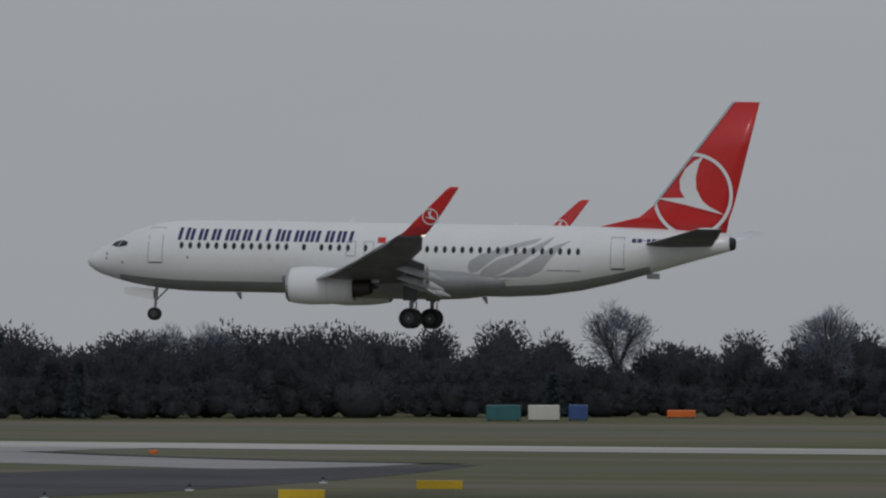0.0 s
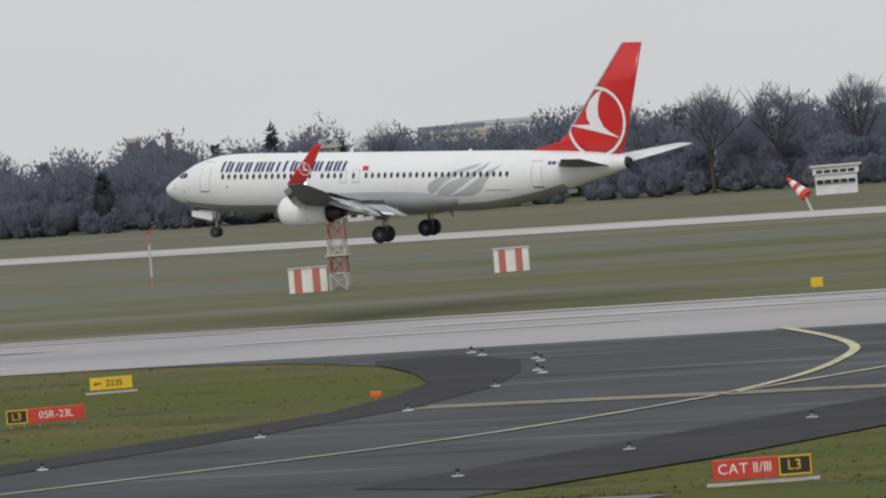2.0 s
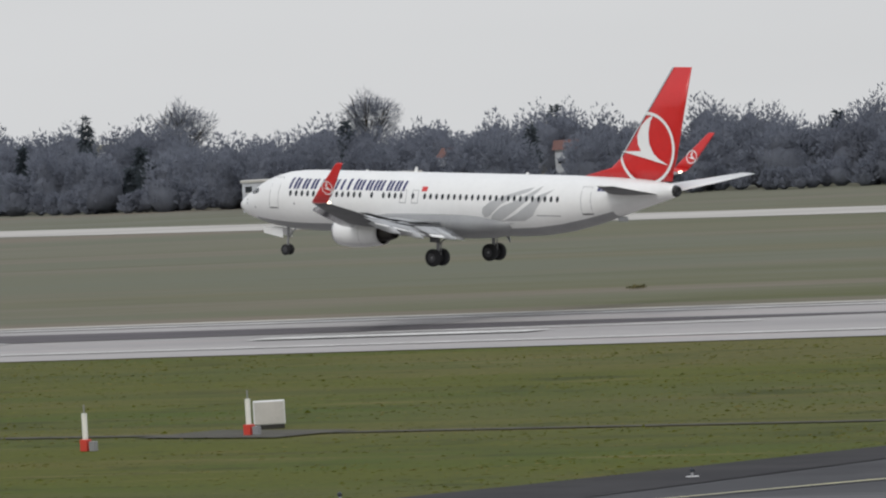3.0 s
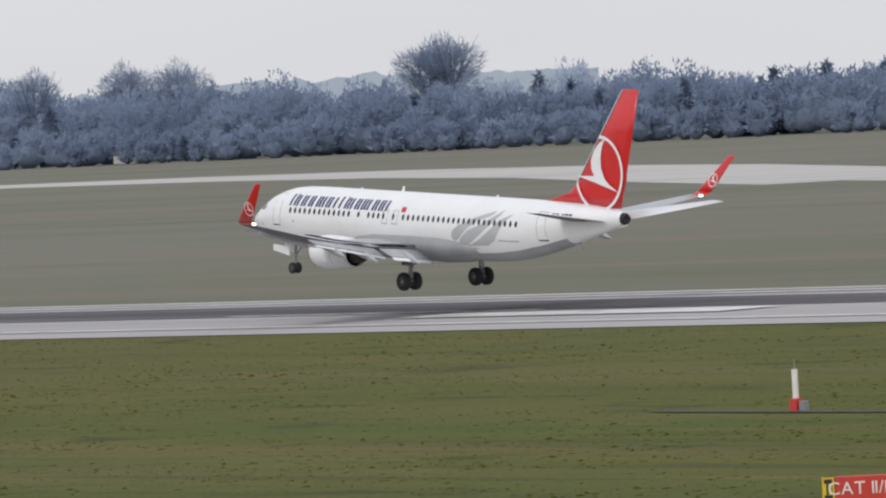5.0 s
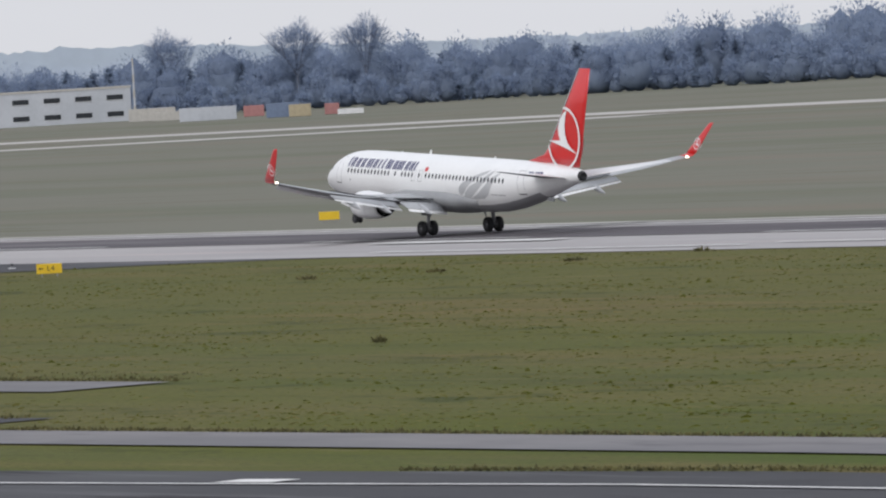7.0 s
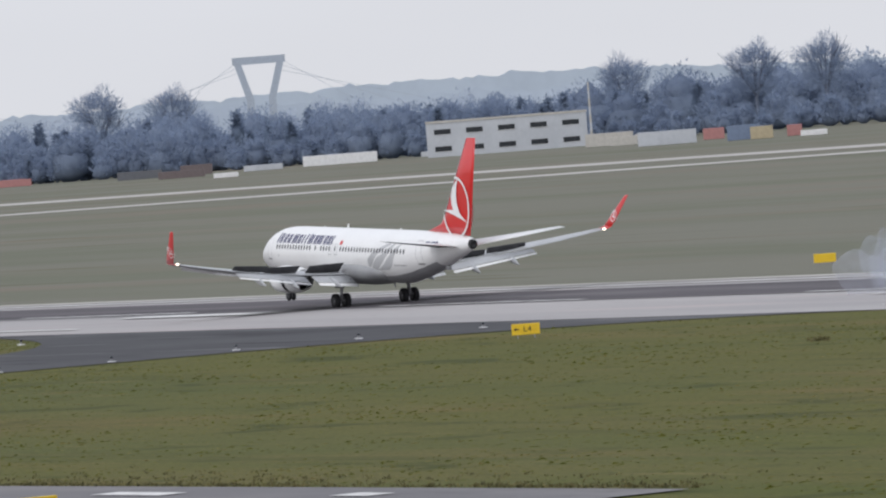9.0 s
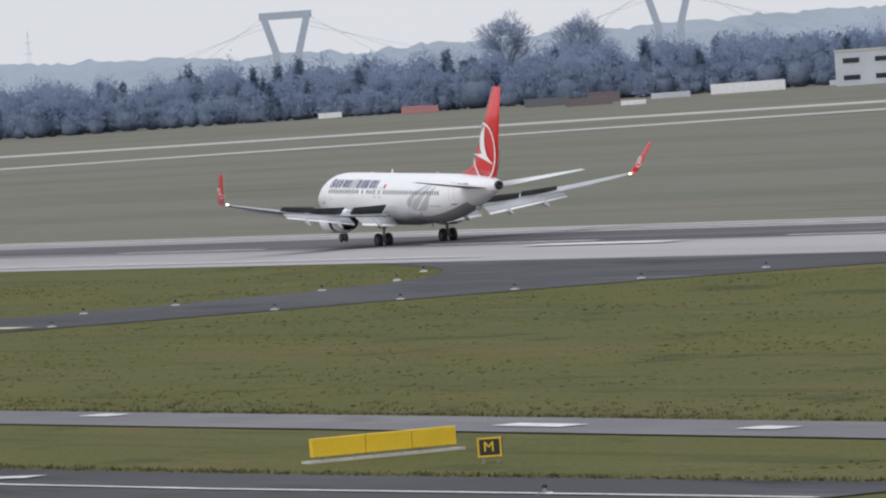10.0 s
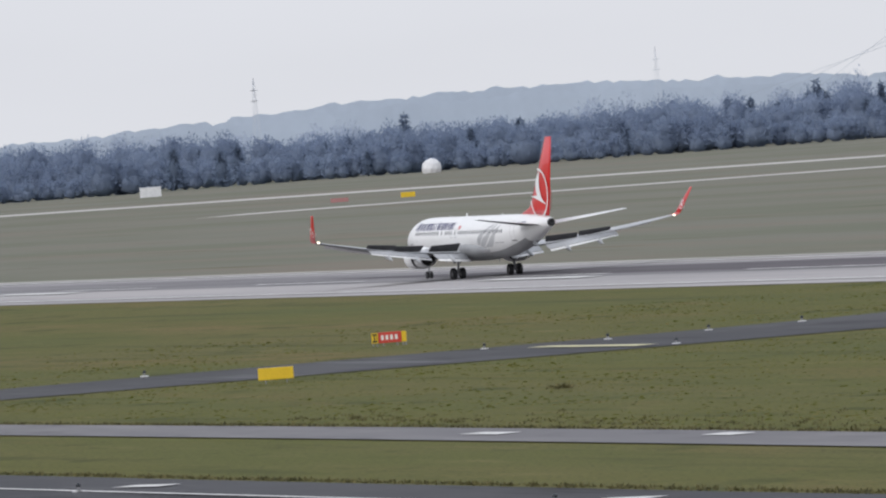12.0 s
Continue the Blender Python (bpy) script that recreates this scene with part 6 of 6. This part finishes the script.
def woods():
    near = [(40, 690), (-60, 690), (-150, 680), (-200, 645), (-265, 641), (-330, 660), (-411, 676), (-500, 690), (-609, 712), (-705, 750), (-800, 820), (-920, 980), (-1000, 1080)]
    split = 4
    dense, open_ = near[:split + 1], near[split:]
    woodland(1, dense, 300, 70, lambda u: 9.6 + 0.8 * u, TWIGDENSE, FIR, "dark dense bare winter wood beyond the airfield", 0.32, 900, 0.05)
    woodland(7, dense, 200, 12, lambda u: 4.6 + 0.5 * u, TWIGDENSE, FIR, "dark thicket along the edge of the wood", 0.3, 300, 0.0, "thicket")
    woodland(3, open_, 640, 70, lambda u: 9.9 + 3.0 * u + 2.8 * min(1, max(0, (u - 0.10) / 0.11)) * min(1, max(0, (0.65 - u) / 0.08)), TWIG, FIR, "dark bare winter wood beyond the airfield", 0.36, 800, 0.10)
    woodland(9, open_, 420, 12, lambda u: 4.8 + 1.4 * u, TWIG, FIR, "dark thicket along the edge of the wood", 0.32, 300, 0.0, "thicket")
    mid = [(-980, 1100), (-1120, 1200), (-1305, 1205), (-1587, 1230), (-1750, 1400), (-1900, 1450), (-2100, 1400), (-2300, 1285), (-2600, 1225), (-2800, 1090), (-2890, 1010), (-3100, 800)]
    # the far woods carry their haze in the twig colours
    woodland(2, mid, 760, 200, lambda u: (18 + 26 * min(0.3, u) + 2 * u) * (0.5 + 0.5 * min(1, max(0, u) / 0.09)), TWIGFAR, FIRFAR, "wood far behind the airfield, hazed blue-grey in its colour", 0.8, 640, 0.2, "woodland", 0.7)
    woodland(8, mid, 520, 40, lambda u: 10 + 4 * min(1, u * 3), TWIGFAR, FIRFAR, "thicket along the far wood with haze in its colour", 0.8, 240, 0.05, "thicket", 0.7)
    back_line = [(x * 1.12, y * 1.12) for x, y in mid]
    woodland(12, back_line, 300, 160, lambda u: (20 + 30 * min(0.3, u)) * (0.5 + 0.5 * min(1, max(0, u) / 0.09)), TWIGMIST, TWIGMIST, "trees rising behind the far wood, paled with painted haze", 1.1, 420, 0.0, "woodland", 0.45)
    rs = random.Random(11)
    for n, (x, y, h) in enumerate(((-162, 704) + (10.5,), (-142, 708) + (10.2,), (-204, 693) + (8.3,), (-200, 694) + (8.4,), (-407, 702) + (10.0,), (-398, 707) + (9.8,), (-381, 675) + (11.2,), (-375, 679) + (11,), (-367, 683) + (11.3,), (-248, 663) + (9.2,),
                                    (-419, 654) + (9.8,), (-412, 658) + (10,), (-700, 778) + (13.2,), (-710, 769) + (13.2,), (-722, 758) + (13.2,), (-677, 797) + (13.2,), (-657, 813) + (13.2,))):
        bare_tree(20 + n, x, y, h, TWIG, BARK)
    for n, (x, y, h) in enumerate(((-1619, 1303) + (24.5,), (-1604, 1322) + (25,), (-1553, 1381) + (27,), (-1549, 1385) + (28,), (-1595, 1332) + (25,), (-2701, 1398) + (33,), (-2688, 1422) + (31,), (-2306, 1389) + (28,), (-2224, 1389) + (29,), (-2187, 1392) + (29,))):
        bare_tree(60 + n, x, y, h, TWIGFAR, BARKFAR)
    # ridges beyond everything, their mist put into the colour
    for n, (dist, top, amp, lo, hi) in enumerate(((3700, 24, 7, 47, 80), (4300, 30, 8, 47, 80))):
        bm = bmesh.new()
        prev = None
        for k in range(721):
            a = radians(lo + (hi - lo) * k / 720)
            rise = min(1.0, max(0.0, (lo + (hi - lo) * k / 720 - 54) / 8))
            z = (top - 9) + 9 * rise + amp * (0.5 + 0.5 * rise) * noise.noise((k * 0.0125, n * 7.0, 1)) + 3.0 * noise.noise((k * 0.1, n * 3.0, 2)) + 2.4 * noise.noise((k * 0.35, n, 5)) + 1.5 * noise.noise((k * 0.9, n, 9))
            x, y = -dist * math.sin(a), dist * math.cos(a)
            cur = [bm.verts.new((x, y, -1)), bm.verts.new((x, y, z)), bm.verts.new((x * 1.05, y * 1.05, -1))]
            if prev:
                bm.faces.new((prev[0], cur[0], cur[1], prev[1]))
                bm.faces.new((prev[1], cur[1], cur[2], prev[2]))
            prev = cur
        structure(f"backdrop_hills_{n}", bm, HILL, "wooded ridge on the horizon, hazed blue-grey in its colour", "hills")


def tufts():
    """Ragged grass along the edges of the paved strips, and darker clumps out in the field."""
    rs = np.random.RandomState(4)
    tris = []
    edges = [[(-120, 184.2), (-230, 184.6), (-299, 182)], [(-328, 207.4), (-397, 206.2), (-460, 205), (-540, 202.2), (-640, 197)], [(-100, 175.3), (-222, 173.5), (-250, 169.2)], [(-306, 187.3), (-348, 184.1), (-398, 182.3), (-450, 180.7), (-600, 176)]]
    for line in edges:
        for k in range(2200):
            x, y = along(line, rs.rand())
            y += rs.uniform(0, 0.7)
            tris.append(clumps(rs, (x, y, 0.03), (0.3, 0.25, 0.07), 6, rs.uniform(0.05, 0.12), 0.0, 1.0))
    for x, y, r in ((-449, 309.3, 0.9), (-448.4, 318.8, 0.8), (-452.5, 291.6, 0.9), (-447.3, 298, 0.9), (-321.5, 405.3, 0.9), (-478, 226.5, 1.1), (-300, 300, 0.4), (-350, 232, 0.5)):
        tris.append(clumps(rs, (x, y, 0.1), (r, r * 0.6, 0.16), 120, 0.14, 0.0, 0.8))
    for k in range(420):
        x = rs.uniform(-470, -328)
        tris.append(clumps(rs, (x, 207.5 + rs.gamma(1.3, 1.6), 0.05), (rs.uniform(0.2, 0.5), 0.25, 0.09), 9, 0.08, 0.0, 1.0))
    ob = new("grass_tufts", soup("grass_tufts", tris, STRAW))
    tagged(ob, "ragged straw and dark green grass tufts", "grass", kind="stuff")


def inside(outline, x, y):
    """Which of many points lie inside an outline."""
    odd = np.zeros(len(x), dtype=bool)
    for (x0, y0), (x1, y1) in zip(outline, outline[1:] + outline[:1]):
        if y0 != y1:
            odd ^= ((y0 > y) != (y1 > y)) & (x < x0 + (y - y0) * (x1 - x0) / (y1 - y0))
    return odd


def sward():
    """Short upright blades all over the nearer grass, thicker in drifts, clear of the paving."""
    rs = np.random.RandomState(31)
    count = 130000
    x, y = rs.uniform(-640, -95, count), 186 + 134 * rs.uniform(0, 1, count) ** 1.15
    drift = np.sin(x * 0.11 + 2 * np.sin(y * 0.13)) * np.cos(y * 0.19 + np.sin(x * 0.07)) + 0.6 * np.sin(x * 0.43 + y * 0.31) * np.cos(y * 0.5 - x * 0.2)
    keep = rs.uniform(-1.2, 1.2, count) < drift + 0.25
    for outline in PAVED:
        keep &= ~inside(outline, x, y)
    keep &= ~((y < 207.2) & (x < -322))
    x, y, drift = x[keep], y[keep], drift[keep]
    n = len(x)
    a = rs.uniform(0, 2 * math.pi, n)
    h = (0.008 + 0.034 * rs.gamma(1.2, 0.5, n)) * (0.8 + 0.35 * np.clip(drift, -1, 1))
    w = rs.uniform(0.05, 0.25, n)
    base = np.stack([x, y, np.full(n, 0.0)], 1)
    side = np.stack([np.cos(a) * w, np.sin(a) * w, np.zeros(n)], 1)
    tip = np.stack([rs.normal(0, 0.05, n), rs.normal(0, 0.05, n), h], 1)
    ob = new("grass_sward", soup("grass_sward", [np.stack([base - side, base + side, base + tip], 1)], BLADES))
    tagged(ob, "short green and straw-coloured winter grass blades", "grass", kind="stuff")


def tyre_smoke():
    """Puffs of blue-grey smoke that the main wheels leave behind where they touch down."""
    rs = random.Random(9)
    s = thing("tyre_smoke", pose(0, 0, 0), "thin blue-grey tyre smoke drifting over the runway", "smoke")
    for k in range(16):
        r = rs.uniform(1.1, 2.1)
        bm = bmesh.new()
        bmesh.ops.create_icosphere(bm, subdivisions=3, radius=r)
        for v in bm.verts:
            v.co *= 1 + 0.75 * noise.noise(v.co * 0.8 + Vector((k * 3, 0, 0)))
        puff = part("puff", bm, SMOKE, s, "", True)
        PUFFS.append((puff, 1.0 + 0.95 * k, (-2.9, 2.9)[k % 2], 0.4 + 4.4 * ((k * 0.37) % 1) * min(1.0, 0.3 + 0.06 * k), rs.uniform(-5, 5)))
    return s


PUFFS = []
tyre_smoke()
signs()
taxi_lights()
field_equipment()
far_buildings()
woods()
tufts()
sward()


# ---- what moves ----
PLANE = [
    (0.0, -103.75, 383.34, 9.73, 0.900, 1.820, -0.40),
    (0.5, -137.92, 382.00, 8.50, 2.700, 0.981, -0.03),
    (1.0, -173.71, 380.75, 7.47, 3.160, 0.030, 0.35),
    (1.5, -211.08, 381.55, 6.30, 2.910, -0.653, 0.65),
    (2.0, -246.31, 380.72, 5.04, 3.010, -2.120, 0.95),
    (2.5, -276.81, 372.73, 4.23, 3.064, -2.755, 0.63),
    (3.0, -301.35, 358.43, 3.86, 2.980, -3.010, 0.31),
    (3.5, -320.63, 339.16, 3.77, 3.800, -3.360, 0.25),
    (4.0, -344.05, 333.47, 3.29, 3.918, -3.263, 0.12),
    (4.5, -369.09, 336.79, 2.54, 3.718, -3.293, -0.01),
    (5.0, -396.06, 343.51, 1.74, 3.535, -3.277, -0.14),
    (5.5, -425.33, 348.01, 1.12, 3.700, -3.040, -0.27),
    (6.0, -458.11, 350.11, 0.72, 4.100, -3.000, -0.18),
    (6.5, -492.23, 350.80, 0.29, 4.100, -2.460, -0.10),
    (7.0, -529.51, 353.02, 0.18, 3.110, -2.040, -0.21),
    (7.5, -553.27, 352.15, 0.07, 2.599, -2.291, -0.20),
    (8.0, -569.63, 351.35, 0.02, 2.410, -2.828, -0.18),
    (8.5, -585.43, 350.57, 0.00, 2.259, -3.401, -0.16),
    (9.0, -607.46, 349.78, 0.00, 2.060, -3.760, -0.15),
    (9.5, -637.92, 349.56, 0.00, 1.910, -3.637, -0.14),
    (10.0, -668.45, 349.38, 0.00, 1.230, -3.150, -0.12),
    (10.5, -697.35, 348.62, 0.00, 0.638, -2.583, -0.24),
    (11.0, -724.78, 348.38, 0.00, 0.300, -1.920, -0.36),
    (11.5, -753.97, 348.02, 0.00, 0.162, -1.535, -0.30),
    (12.0, -783.20, 347.78, 0.00, 0.130, -1.240, -0.24),
]


def motions():
    walk(AIRLINER, [(t, pose(x, y, z, roll, pitch, yaw)) for t, x, y, z, pitch, yaw, roll in PLANE])
    X, Y = (-527, 346)
    for puff, dx, dy, rise, ahead in PUFFS:
        rows = [(0.0, pose(X + dx, Y + dy, -4.5)), (7.1, pose(X + dx, Y + dy, -4.5))]
        rows += [(7.5, pose(X + dx, Y + dy, 0.5 + 0.1 * ahead)), (8.2, pose(X + dx, Y + dy * 1.2, 0.7 + 0.6 * rise)), (9.0, pose(X + dx, Y + dy * 1.5, 0.8 + rise)), (12.0, pose(X + dx + 4, Y + dy * 2 + 3, 1.5 + rise * 1.3))]
        walk(puff, rows)
    for leg in LEGS:
        late = leg is LEGS[-1]
        a, b, drop = (7.3, 8.2, 0.16) if late else (5.9, 6.6, -0.04)
        walk(leg, [(0, pose(0, 0, drop)), (a, pose(0, 0, drop)), (b, pose(0, 0, 0)), (12, pose(0, 0, 0))])
    for wing, side in WINGS:
        root = Matrix.Translation((0, side * 1.8, 2.5))
        walk(wing, [(t, root @ pose(0, 0, 0, side * a) @ root.inverted()) for t, a in ((0, 0.3), (6.0, 0.3), (7.2, 0.0), (8.6, -1.3), (12, -1.3))])
    for sp, hinge, roll, turn in SPOILERS:
        walk(sp, [(t, pose(*hinge, roll, lift, turn)) for t, lift in ((0, 0), (7.3, 0), (8.0, -42), (12, -42))])
    for sleeve, at_ in SLEEVES:
        walk(sleeve, [(0, pose(*at_)), (7.6, pose(*at_)), (8.5, pose(at_[0] + 0.55, at_[1], at_[2])), (12, pose(at_[0] + 0.55, at_[1], at_[2]))])


motions()
